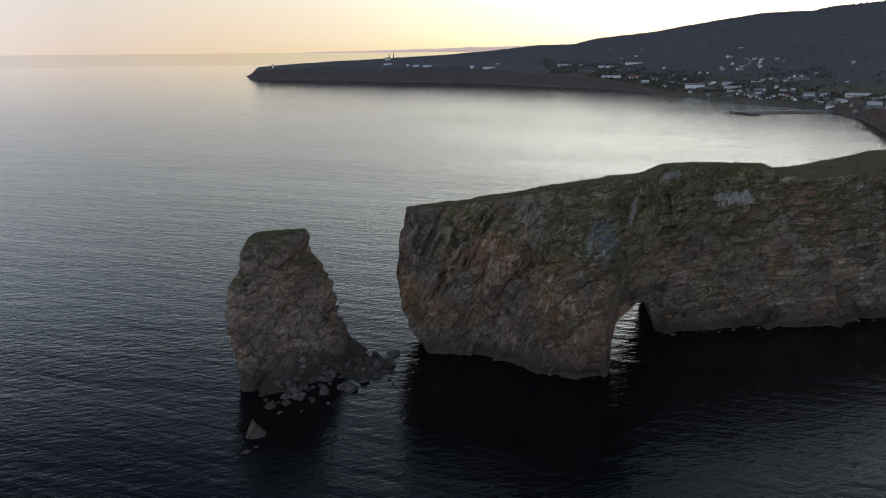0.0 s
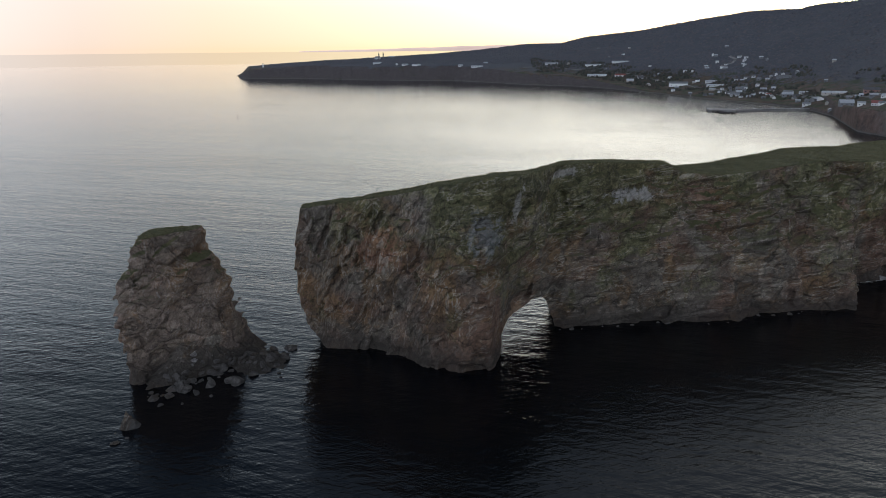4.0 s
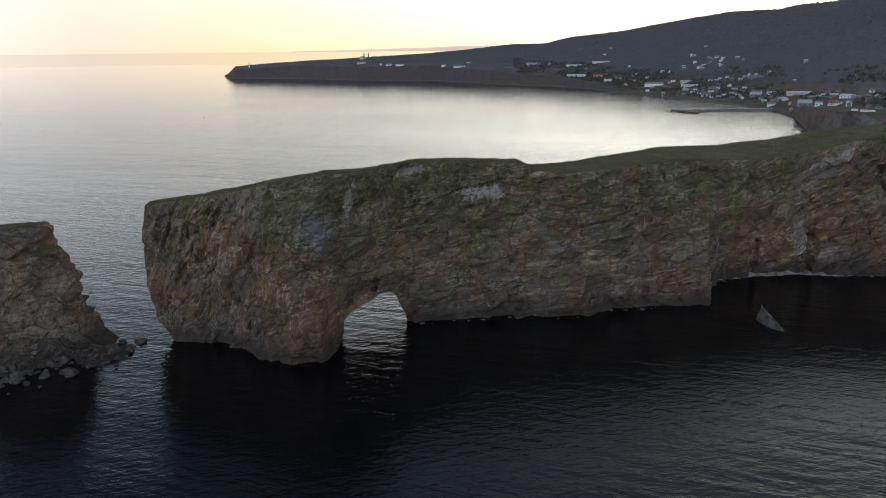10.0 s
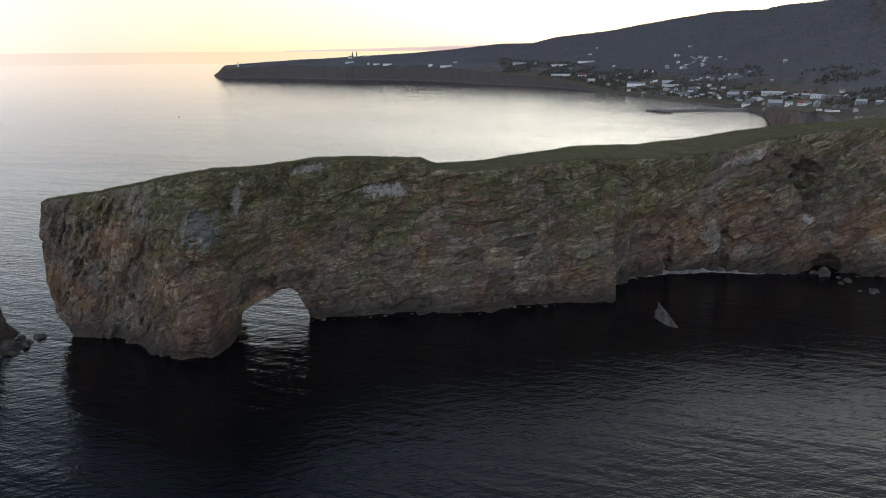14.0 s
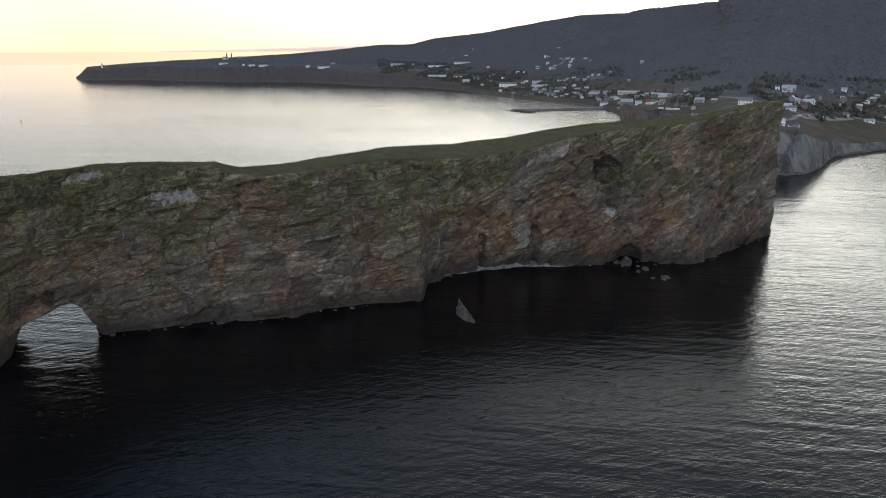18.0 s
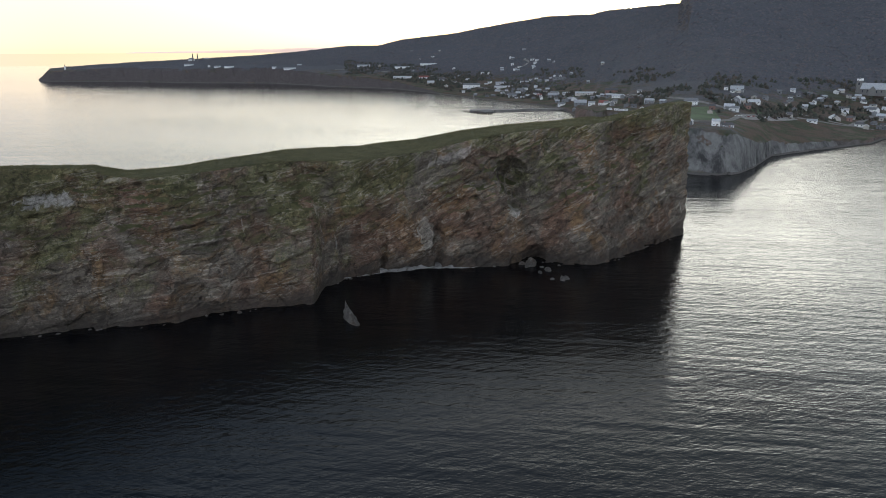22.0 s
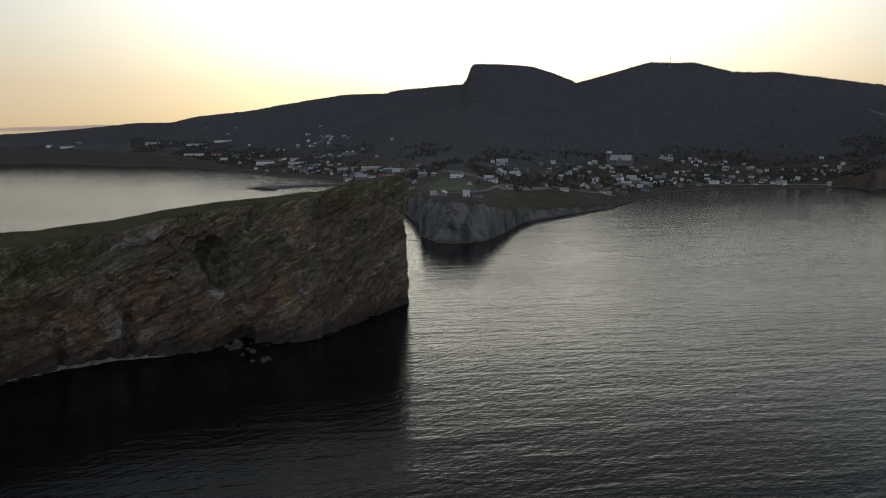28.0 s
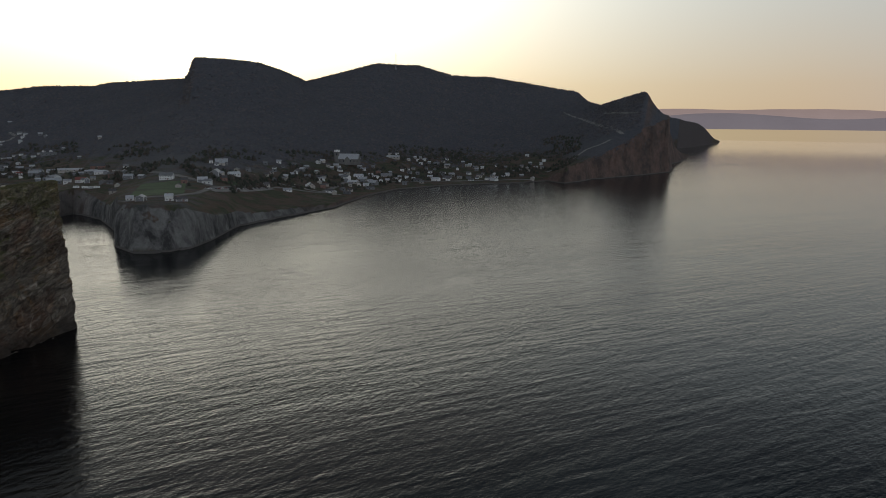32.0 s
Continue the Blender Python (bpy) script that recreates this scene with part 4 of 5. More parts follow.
# ---------------------------------------------------------------- rocks in the water
def boulder_mesh(seed, size, flat=0.7, sharp=0.5):
    """A broken block: a ball cut by random planes, then roughened."""
    rnd = random.Random(seed)
    bm = bmesh.new()
    bmesh.ops.create_icosphere(bm, subdivisions=3, radius=1.0)
    cuts = [(Vector((rnd.uniform(-1, 1), rnd.uniform(-1, 1), rnd.uniform(-1, 1))).normalized(), rnd.uniform(0.32, 0.68)) for _ in range(13)]
    off = Vector((rnd.random(), rnd.random(), rnd.random())) * 50
    for v in bm.verts:
        p = v.co.copy()
        for nrm, dist in cuts:
            over = p.dot(nrm) - dist
            if over > 0:
                p -= nrm * over * (0.6 + 0.4 * sharp)
        p *= 1 + 0.12 * noise.noise(p * 2.3 + off) + 0.05 * noise.noise(p * 6 + off)
        v.co = Vector((p.x * size[0], p.y * size[1], p.z * size[2]))
    reach = max(abs(v.co.x) for v in bm.verts)
    for v in bm.verts:
        v.co /= reach
    me = bpy.data.meshes.new("boulder")
    bm.to_mesh(me)
    bm.free()
    me.materials.append(BOULDER)
    return me


rubble_rng = random.Random(11)
blocks = [boulder_mesh(k, (1, rubble_rng.uniform(0.6, 0.95), rubble_rng.uniform(0.45, 0.75))) for k in range(14)]


def place_boulder(x, y, size, z=0.0, label="angular grey boulder lying in the rubble", group="boulders of the rubble slope"):
    ob = new("boulder", blocks[rubble_rng.randrange(len(blocks))])
    ob.matrix_world = pose(x, y, z, rubble_rng.uniform(-20, 20), rubble_rng.uniform(-20, 20), rubble_rng.uniform(0, 360)) @ Matrix.Scale(size, 4)
    return tagged(ob, label, "boulder", group)


def talus_height(x, y):
    """Height of the fan of debris at the stack's foot."""
    f = 211 + 0.72 * (x + 67)
    out = np.clip((f - y + 5) / 16, -0.4, 1.3)
    h = 11.5 * np.clip(1 - out, 0, 1.2) ** 1.25 * sstep(-66, -50, x) * sstep(-24, -46, x)
    tail = 2.6 * np.exp(-(((x + 27) / 9) ** 2 + ((y - 229) / 7) ** 2))
    return np.maximum(h, tail) - 0.6 + 0.8 * fbm(x / 4, y / 4, np.zeros_like(x) + 5, 4)


def build_talus():
    xs, ys = np.meshgrid(np.arange(-68, -14, 0.7), np.arange(196, 246, 0.7), indexing="ij")
    z = np.maximum(talus_height(xs, ys), -1.5)
    n, k = xs.shape
    idx = np.arange(n * k).reshape(n, k)
    quads = np.stack([idx[:-1, :-1], idx[1:, :-1], idx[1:, 1:], idx[:-1, 1:]], -1).reshape(-1, 4)
    quads = quads[(z.ravel()[quads] > -1.4).any(1)]
    return mesh_from("rubble_slope", np.stack([xs, ys, z], -1).reshape(-1, 3), quads)


talus = new("rubble_slope", build_talus())
talus.data.materials.append(ROCK)
tagged(talus, "slope of brown rubble at the foot of the stack", "rubble slope", kind="structure")
count = 0
while count < 95:
    bx, by = rubble_rng.uniform(-58, -17), rubble_rng.uniform(200, 241)
    f = 211 + 0.72 * (bx + 67)
    if by > f - 1 or by < f - 17 + 0.1 * (bx + 40) or bx - by > -240 + 0:
        continue
    hz = float(talus_height(np.array([bx]), np.array([by]))[0])
    if hz < -0.9 and rubble_rng.random() < 0.6:
        continue
    size = rubble_rng.choice((0.6, 0.8, 0.9, 1.1, 1.3, 1.6, 2.2)) * (1.15 if hz < 3 else 0.8)
    place_boulder(bx, by, size, max(hz, -0.2) + size * 0.12)
    count += 1
for bx, by, size in ((-46, 207, 3.4), (-38.5, 211.5, 2.6), (-33, 214, 2.3), (-42, 205.5, 2.0), (-29.5, 212.5, 2.6), (-26, 219, 2.4), (-22, 222, 2.2), (-19.5, 226, 1.6), (-24, 226, 2.8), (-50, 203, 1.9)):
    place_boulder(bx, by, size, 0.3, "large pale grey boulder at the water's edge")
for bx, by, size, bz in ((-17, 220, 0.8, 0.1), (-15.5, 217, 0.7, 0.1), (-36, 203, 1.0, 0.0), (-44, 198, 0.9, -0.1), (-51, 197, 1.2, -0.1)):
    place_boulder(bx, by, size, bz, "small dark stone awash in the sea", "stones awash")


def fin_mesh(seed, length, width, height, lean):
    """A sharp tooth of rock, steep on one side and drawn out on the other."""
    bm = bmesh.new()
    bmesh.ops.create_icosphere(bm, subdivisions=4, radius=1.0)
    off = Vector((seed * 3.1, seed * 1.7, 0))
    for v in bm.verts:
        p = v.co
        up = max(p.z, -0.25)
        taper = max(0.0, 1 - max(up, 0)) ** 0.85 + 0.03
        q = Vector((p.x * taper * length + up * lean, p.y * taper * width, up * height))
        q += Vector((noise.noise(q * 0.5 + off), noise.noise(q * 0.5 + off * 2), noise.noise(q * 0.6 - off))) * 0.5
        v.co = q
    me = bpy.data.meshes.new("rock_tooth")
    bm.to_mesh(me)
    bm.free()
    me.materials.append(PALE_ROCK)
    return me


tooth = new("rock_tooth", fin_mesh(2, 7.6, 2.0, 7.4, -5.6))
tooth.matrix_world = pose(241.5, 254.5, -0.3, 0, 0, -68)
tagged(tooth, "pale leaning tooth of rock rising from the sea", "sea rock")
tooth = new("rock_tooth", fin_mesh(5, 3.2, 2.4, 6.0, -0.6))
tooth.matrix_world = pose(-55, 184, -0.3, 0, 0, 20)
tagged(tooth, "pale pointed rock standing near the sea stack", "sea rock")
for bx, by, size, bz in ((-55.5, 174.5, 1.6, 0.0), (-53, 177.5, 0.8, -0.1), (-58, 180, 0.9, -0.2)):
    place_boulder(bx, by, size, bz, "low pale stone awash in the sea", "stones awash")
for bx, by, size, bz in ((341, 317, 3.6, 0.8), (338, 313.5, 2.2, 0.2), (346.5, 305, 2.0, 0.2), (341, 302, 1.5, 0.1), (348.8, 289, 2.6, 0.2), (351, 290.5, 1.8, 0.1), (344, 291, 1.1, 0.0),
                         (336, 318, 1.6, 0.4), (355, 312, 1.0, 0.1), (345, 311, 1.0, 0.0)):
    place_boulder(bx, by, size * 1.25, bz, "pale boulder at the foot of the cliff", "boulders below the sea cave")
for k in range(46):
    bx = rubble_rng.uniform(90, 440)
    fy = float(lerp_table(np.array([bx]), *FRONT)[0])
    place_boulder(bx, fy - rubble_rng.uniform(-0.5, 3.0), rubble_rng.uniform(0.5, 1.5), -0.1, "dark wet stone at the foot of the cliff", "stones along the cliff foot")


def build_ledge():
    """A washed shelf of pale shingle along the cliff foot."""
    x = np.linspace(236, 333, 160)
    out = 0.7 * (3.0 + 3.2 * np.sin((x - 236) / 97 * math.pi) + 1.2 * fbm(x / 9, x * 0, x * 0 + 3, 3)) * np.sin(np.clip((x - 236) / 97, 0.001, 0.999) * math.pi) ** 0.5
    s = np.linspace(0, 1, 9)
    X, S = np.meshgrid(x, s, indexing="ij")
    Y = lerp_table(X, *FRONT) + 5 - S * (out[:, None] + 5)
    Z = 1.5 * (1 - S ** 1.5) - 0.4 + 0.35 * fbm(X / 3, Y / 3, X * 0, 3)
    n, k = X.shape
    idx = np.arange(n * k).reshape(n, k)
    quads = np.stack([idx[:-1, :-1], idx[1:, :-1], idx[1:, 1:], idx[:-1, 1:]], -1).reshape(-1, 4)[:, ::-1]
    return mesh_from("shingle_ledge", np.stack([X, Y, Z], -1).reshape(-1, 3), quads)


SHINGLE = plain("pale_shingle", (0.19, 0.185, 0.18), 0.7, 0.4, 0.3)
ledge = new("shingle_ledge", build_ledge())
ledge.data.materials.append(SHINGLE)
tagged(ledge, "pale shingle ledge washed by the sea", "ledge", kind="structure")


# ---------------------------------------------------------------- grass on the rock
def tuft_field(name, base_ob, seed, number, low, label):
    me = base_ob.data
    co = np.empty(len(me.vertices) * 3, np.float32)
    nr = np.empty(len(me.vertices) * 3, np.float32)
    me.vertices.foreach_get("co", co)
    me.vertices.foreach_get("normal", nr)
    co, nr = co.reshape(-1, 3), nr.reshape(-1, 3)
    ok = np.argwhere((nr[:, 2] > 0.72) & (co[:, 2] > low)).ravel()
    rs = np.random.RandomState(seed)
    pick = co[rs.choice(ok, min(number, len(ok) * 4))] + rs.uniform(-0.45, 0.45, (min(number, len(ok) * 4), 3)) * (1, 1, 0)
    n = len(pick)
    verts, tris = [], []
    for k in range(3):
        a = rs.uniform(0, math.tau, n)
        w, h = rs.uniform(0.2, 0.4, n), rs.uniform(0.12, 0.36, n)
        d = np.stack([np.cos(a) * w, np.sin(a) * w, np.zeros(n)], 1)
        tip = pick + np.stack([np.cos(a + 1.3) * h * 0.4, np.sin(a + 1.3) * h * 0.4, h], 1)
        verts.append(np.stack([pick - d - (0, 0, 0.15), pick + d - (0, 0, 0.15), tip], 1).reshape(-1, 3))
        tris.append(np.arange(n * 3).reshape(-1, 3) + k * n * 3)
    ob = new(name, mesh_from(name, np.concatenate(verts), np.concatenate(tris), False))
    m, nn, l, bsdf = nodes_of("dry_grass")
    geo = nn.new("ShaderNodeNewGeometry")
    col = ramp(nn, l, geo.outputs["Random Per Island"], (0.0, (0.05, 0.054, 0.022)), (0.5, (0.095, 0.095, 0.04)), (1.0, (0.17, 0.14, 0.075)))
    l.new(col, bsdf.inputs["Base Color"])
    bsdf.inputs["Roughness"].default_value = 0.9
    ob.data.materials.append(m)
    return tagged(ob, label, "grass", kind="stuff")


tuft_field("grass", pierced_rock, 3, 30000, 46, "rough olive grass covering the top of the long rock")
tuft_field("grass", stack, 4, 500, 44, "rough grass on the top of the stack")


# ---------------------------------------------------------------- village
def house(x, y, w, walls, roof, label, category="house", storeys=1.5, turn=None, near=False, group="village houses", deep=None):
    rnd = random.Random(int(x * 7 + y * 13))
    w = max(w * (0.9 if near else 0.74), 6.0)
    d = deep or min(max(w * 0.62, 6.0), 11.0)
    az = math.degrees(math.atan2(x - CX, y - CY))
    spin = (-az + rnd.choice((0, 0, 0, 90, 35, -30)) + rnd.uniform(-12, 12)) if turn is None else turn
    if w > 22 and turn is None:
        spin = -az + rnd.uniform(-10, 10)
    h = (2.7 if near else 2.4) * storeys
    rise = d * 0.5 * rnd.uniform(0.5, 0.85)
    g = ground_z(x, y)
    top = new("house" if category == "house" else category.replace(" ", "_"))
    top.matrix_world = pose(x, y, g, 0, 0, spin)
    tagged(top, label, category, group)
    bm = bmesh.new()
    part("wall", prism(bm, ((-d / 2, -2.5), (d / 2, -2.5), (d / 2, h), (0, h + rise), (-d / 2, h)), -w / 2, w / 2), walls, top).rotation_euler = (0, 0, radians(90))
    slope = math.hypot(d / 2, rise)
    nx, nz = rise / slope * 0.22, d / 2 / slope * 0.22
    o = 0.45
    ex, ez = -d / 2 - o, h - o * rise / (d / 2)
    bm = bmesh.new()
    prism(bm, ((ex, ez + 0.02), (0, h + rise + 0.02), (-ex, ez + 0.02), (-ex + nx, ez + nz), (0, h + rise + 0.28), (ex - nx, ez + nz)), -w / 2 - o, w / 2 + o)
    part("roof", bm, roof, top).rotation_euler = (0, 0, radians(90))
    if rnd.random() < 0.55 and w < 24:
        cxx = rnd.uniform(-0.3, 0.3) * w
        part("chimney", box(bmesh.new(), cxx - 0.4, -0.4, h + rise * 0.6, cxx + 0.4, 0.4, h + rise + 1.1), BRICK, top)
    if near:
        rows = max(1, int(storeys))
        cols = max(2, int(w / 3.2))
        for r in range(rows):
            for c in range(cols):
                wx = (c + 0.5) / cols * w - w / 2
                for side in (-1, 1):
                    y0 = side * d / 2
                    win = part("window", box(bmesh.new(), wx - 0.6, y0 - 0.05, 0.95 + 2.7 * r, wx + 0.6, y0 + 0.05, 2.25 + 2.7 * r), TRIM, top)
                    part("pane", box(bmesh.new(), wx - 0.5, y0 - 0.07, 1.05 + 2.7 * r, wx + 0.5, y0 + 0.07, 2.15 + 2.7 * r), PANE, win)
        for side in (-1, 1):
            x0 = side * w / 2
            win = part("window", box(bmesh.new(), x0 - 0.05, -0.6, h - 0.9, x0 + 0.05, 0.6, h + 0.5), TRIM, top)
            part("pane", box(bmesh.new(), x0 - 0.07, -0.5, h - 0.8, x0 + 0.07, 0.5, h + 0.4), PANE, win)
        part("door", box(bmesh.new(), w * 0.12 - 0.5, -d / 2 - 0.08, 0.0, w * 0.12 + 0.5, -d / 2 + 0.05, 2.05), BRICK, top)
        for side in (-1, 1):
            for gx in (-d / 2, d / 2):
                part("corner_board", box(bmesh.new(), side * w / 2 - 0.12, gx - 0.12, -0.5, side * w / 2 + 0.12, gx + 0.12, h), TRIM, top)
    else:
        wn_ = max(1, int(w / 5))
        for c in range(min(wn_, 4)):
            wx = (c + 0.5) / min(wn_, 4) * w - w / 2
            part("window", box(bmesh.new(), wx - 0.7, -d / 2 - 0.06, 1.0, wx + 0.7, -d / 2 + 0.04, 2.4), PANE, top)
    return top


house_rng = random.Random(5)
for cottages in (COTTAGES_A, COTTAGES_B, COTTAGES_C, COTTAGES_D, COTTAGES_E):
    for hx, hy, hw in cottages:
        if ground_z(hx, hy) < 1.2 or hy > 3300 or math.degrees(math.atan2(hx - CX, hy - CY)) > 62:
            continue
        close = math.hypot(hx - 330, hy + 36) < 900
        kind = house_rng.random()
        wall, name = (WHITE, "white") if kind < 0.36 else (CREAM, "cream") if kind < 0.66 else (GREYWALL, "grey")
        roof, rname = house_rng.choice(((ROOF_GREY, "grey"), (ROOF_LIGHT, "pale"), (ROOF_DARK, "dark"), (ROOF_LIGHT, "pale")))
        house(hx, hy, hw, wall, roof, f"{name} wooden village house with a {rname} gabled roof", storeys=house_rng.choice((1, 1.4, 1.8)), near=close)
def crowded(x, y, gap=15):
    """Whether a house already stands here."""
    return any(math.hypot(o.location.x - x, o.location.y - y) < gap for o in scene.objects if o.type == "EMPTY")


# closer-set rows between the roads of the village
for hx, hy, hw in ROW_SMALL + ROW_MID + ROW_MID_B:
    if crowded(hx, hy, 12):
        continue
    wall, name = house_rng.choice(((WHITE, "white"), (WHITE, "white"), (GREYWALL, "grey"), (CREAM, "cream")))
    roof, rname = house_rng.choice(((ROOF_GREY, "grey"), (ROOF_LIGHT, "pale"), (ROOF_LIGHT, "pale"), (ROOF_DARK, "dark")))
    house(hx, hy, hw, wall, roof, f"{name} wooden house with a {rname} roof in a village row", storeys=house_rng.choice((1, 1.3, 1.6)))
for hx, hy, hw in ROW_LONG:
    if not crowded(hx, hy, 18):
        house(hx, hy, hw, house_rng.choice((WHITE, CREAM, GREYWALL)), house_rng.choice((ROOF_LIGHT, ROOF_GREY)), "long low wooden lodge with a shallow roof", "lodge", 1.2, deep=9.0)
for k in range(90):
    a0, a1, near_shore, far_shore = house_rng.choice(((12, 21, 30, 260), (15, 22, 30, 220), (23.5, 28, 110, 360), (37, 43, 190, 480), (44, 58, 40, 260), (46, 57, 40, 160)))
    baz = house_rng.uniform(a0, a1)
    br = float(lerp_table(baz, *SHORE)) + house_rng.uniform(near_shore, far_shore)
    hx, hy = CX + br * math.sin(radians(baz)), CY + br * math.cos(radians(baz))
    if ground_z(hx, hy) < 3 or crowded(hx, hy):
        continue
    wall, name = house_rng.choice(((WHITE, "white"), (GREYWALL, "grey"), (GREYWALL, "grey"), (CREAM, "cream")))
    house(hx, hy, house_rng.uniform(8, 13), wall, house_rng.choice((ROOF_GREY, ROOF_LIGHT, ROOF_DARK)), f"small {name} wooden house in the village", storeys=house_rng.choice((1, 1.3, 1.6)))
for hx, hy, hw in LONG_HALLS:
    house(hx, hy, hw, WHITE, ROOF_LIGHT, "long low white motel wing with a pale roof", "motel", 1.1, deep=8.0)
for hx, hy, hw in RED_ROOFED:
    house(hx, hy, hw, WHITE, ROOF_RED, "white wooden house with a red roof", storeys=1.5, near=hy < 1100)
for hx, hy, hw in BIG_WHITE:
    house(hx, hy, hw, WHITE, ROOF_GREY, "large white wooden hotel with a grey roof", "hotel", 2.5, deep=12)
for hx, hy, hw in GREY_HOUSES:
    house(hx, hy, hw, GREYWALL, ROOF_LIGHT, "grey shingled house with a pale roof", storeys=1.7, near=hy < 1010 and hx < 900)
for hx, hy, hw in BRICK_HOUSES:
    house(hx, hy, hw, BRICK, ROOF_DARK, "red brick building with a dark roof", storeys=2)
for hx, hy, hw in INN:
    house(hx, hy, hw, WHITE, ROOF_GREY, "white two-storey inn with rows of windows beside a lawn", "inn", 2, near=True, turn=-38, deep=10)


def church(x, y):
    g = ground_z(x, y)
    top = new("church")
    top.matrix_world = pose(x, y, g, 0, 0, -55)
    tagged(top, "stone church with a pale roof and a square battlemented tower", "church")
    w, d, h, rise = 40, 15, 8, 9
    part("nave_wall", prism(bmesh.new(), ((-d / 2, -3), (d / 2, -3), (d / 2, h), (0, h + rise), (-d / 2, h)), 0, w), STONE, top).rotation_euler = (0, 0, radians(-90))
    part("roof", prism(bmesh.new(), ((-d / 2 - 0.6, h - 0.6), (0, h + rise + 0.05), (d / 2 + 0.6, h - 0.6), (d / 2 + 0.9, h - 0.2), (0, h + rise + 0.6), (-d / 2 - 0.9, h - 0.2)), -0.2, w + 0.2),
         ROOF_LIGHT, top, "pale metal roof").rotation_euler = (0, 0, radians(-90))
    part("transept_wall", prism(bmesh.new(), ((14, -3), (24, -3), (24, h - 1), (19, h + 5), (14, h - 1)), -10, 10), STONE, top)
    part("transept_roof", prism(bmesh.new(), ((13.4, h - 1.6), (19, h + 5.05), (24.6, h - 1.6), (24.9, h - 1.2), (19, h + 5.5), (13.1, h - 1.2)), -10.4, 10.4), ROOF_LIGHT, top)
    tower = part("tower", box(bmesh.new(), -8, -4, -3, 0.2, 4, 21), STONE, top, "square stone bell tower")
    for px in (-7.4, -3.9, -0.4):
        for py in (-3.4, 3.4):
            bm = bmesh.new()
            box(bm, px - 0.6, py - 0.6, 21, px + 0.6, py + 0.6, 23.2)
            tube(bm, (px, py, 23.2), (px, py, 25.4), 0.6, 0.05, 6)
            part("pinnacle", bm, TRIM, tower)
    for k in range(5):
        for s in (-1, 1):
            part("window", box(bmesh.new(), 3 + k * 7, s * d / 2 - 0.1, 2, 4.4 + k * 7, s * d / 2 + 0.1, 6), PANE, top)
    for s in (-1, 1):
        part("louvre", box(bmesh.new(), -5, s * 4 - 0.08, 14, -3, s * 4 + 0.08, 18), PANE, tower)
    return top


church(1144, 1029)


# ---------------------------------------------------------------- roads, lawn, pier
def ribbon(name, points, width, material, label, lift=0.5, category="road"):
    """A strip laid over the land along a line of plan points."""
    pts = [Vector((p[0], p[1], 0)) for p in points]
    path = []
    for a, b in zip(pts, pts[1:]):
        n = max(2, int((b - a).length / 8))
        path += [a.lerp(b, i / n) for i in range(n)]
    path.append(pts[-1])
    bm = bmesh.new()
    rows = []
    for i, p in enumerate(path):
        t = (path[min(i + 1, len(path) - 1)] - path[max(i - 1, 0)]).normalized()
        s = Vector((-t.y, t.x, 0)) * width / 2
        cols = max(3, int(width / 4))
        ks = [-1 - 0.3 / width] + [2 * j / cols - 1 for j in range(cols + 1)] + [1 + 0.3 / width]
        rows.append([bm.verts.new((*(p + s * k).xy, ground_z(*(p + s * k).xy) + (lift if abs(k) <= 1 else -1.5))) for k in ks])
    for a, b in zip(rows, rows[1:]):
        for i in range(len(ks) - 1):
            bm.faces.new((a[i], a[i + 1], b[i + 1], b[i]))
    bmesh.ops.recalc_face_normals(bm, faces=bm.faces[:])
    me = bpy.data.meshes.new(name)
    bm.to_mesh(me)
    bm.free()
    ob = new(name, me)
    ob.data.materials.append(material)
    return tagged(ob, label, category, kind="structure")


ribbon("road", ((578, 612), (617, 650), (647, 650), (680, 676), (733, 737), (830, 804), (882, 810), (931, 795)), 6, ASPHALT, "pale narrow road across the headland")
ribbon("road", ((2043, 1132), (2019, 1082), (1977, 1026), (1892, 937), (1797, 838), (1754, 787), (1737, 762)), 8, ASPHALT, "road climbing the hillside")
ribbon("road", ((1500, 800), (1565, 780), (1640, 796), (1676, 780), (1703, 773)), 6, ASPHALT, "narrow road above the red cliff")
# the pale roadside rail on the cape, drawn as a raised road strip
ribbon("road", ((1947, 938), (1889, 871), (1848, 816), (1837, 781)), 5, CONCRETE, "pale rail wall on the brow of the cape, laid as a strip", lift=1.4)
ribbon("road", ((860, 846), (907, 829), (932, 807), (953, 776)), 5, CONCRETE, "pale lane running down to the beach")
ribbon("lawn", ((772, 780), (850, 822)), 22, LAWN, "strip of green grass beside the village street", category="lawn", lift=0.35)
ribbon("road", ((289, 2248), (376, 2228), (423, 2174), (482, 2105), (564, 2016), (600, 1900), (640, 1740), (690, 1560), (720, 1420), (725, 1250), (735, 1100), (745, 940), (733, 745)), 8, ASPHALT, "coast road running through the village")
ribbon("road", ((768, 1884), (803, 1880), (823, 1907), (821, 1946)), 7, ASPHALT, "road winding up the slope")
ribbon("road", ((931, 795), (1040, 880), (1130, 900), (1230, 880), (1330, 830), (1420, 770)), 7, ASPHALT, "village road along the bay")
ribbon("pavement", ((715, 712), (850, 800)), 11, CONCRETE, "pale gravel car park on the headland", category="car park")
ribbon("lawn", ((632, 664), (700, 800)), 52, LAWN, "green mown lawn in front of the inn", category="lawn", lift=0.35)


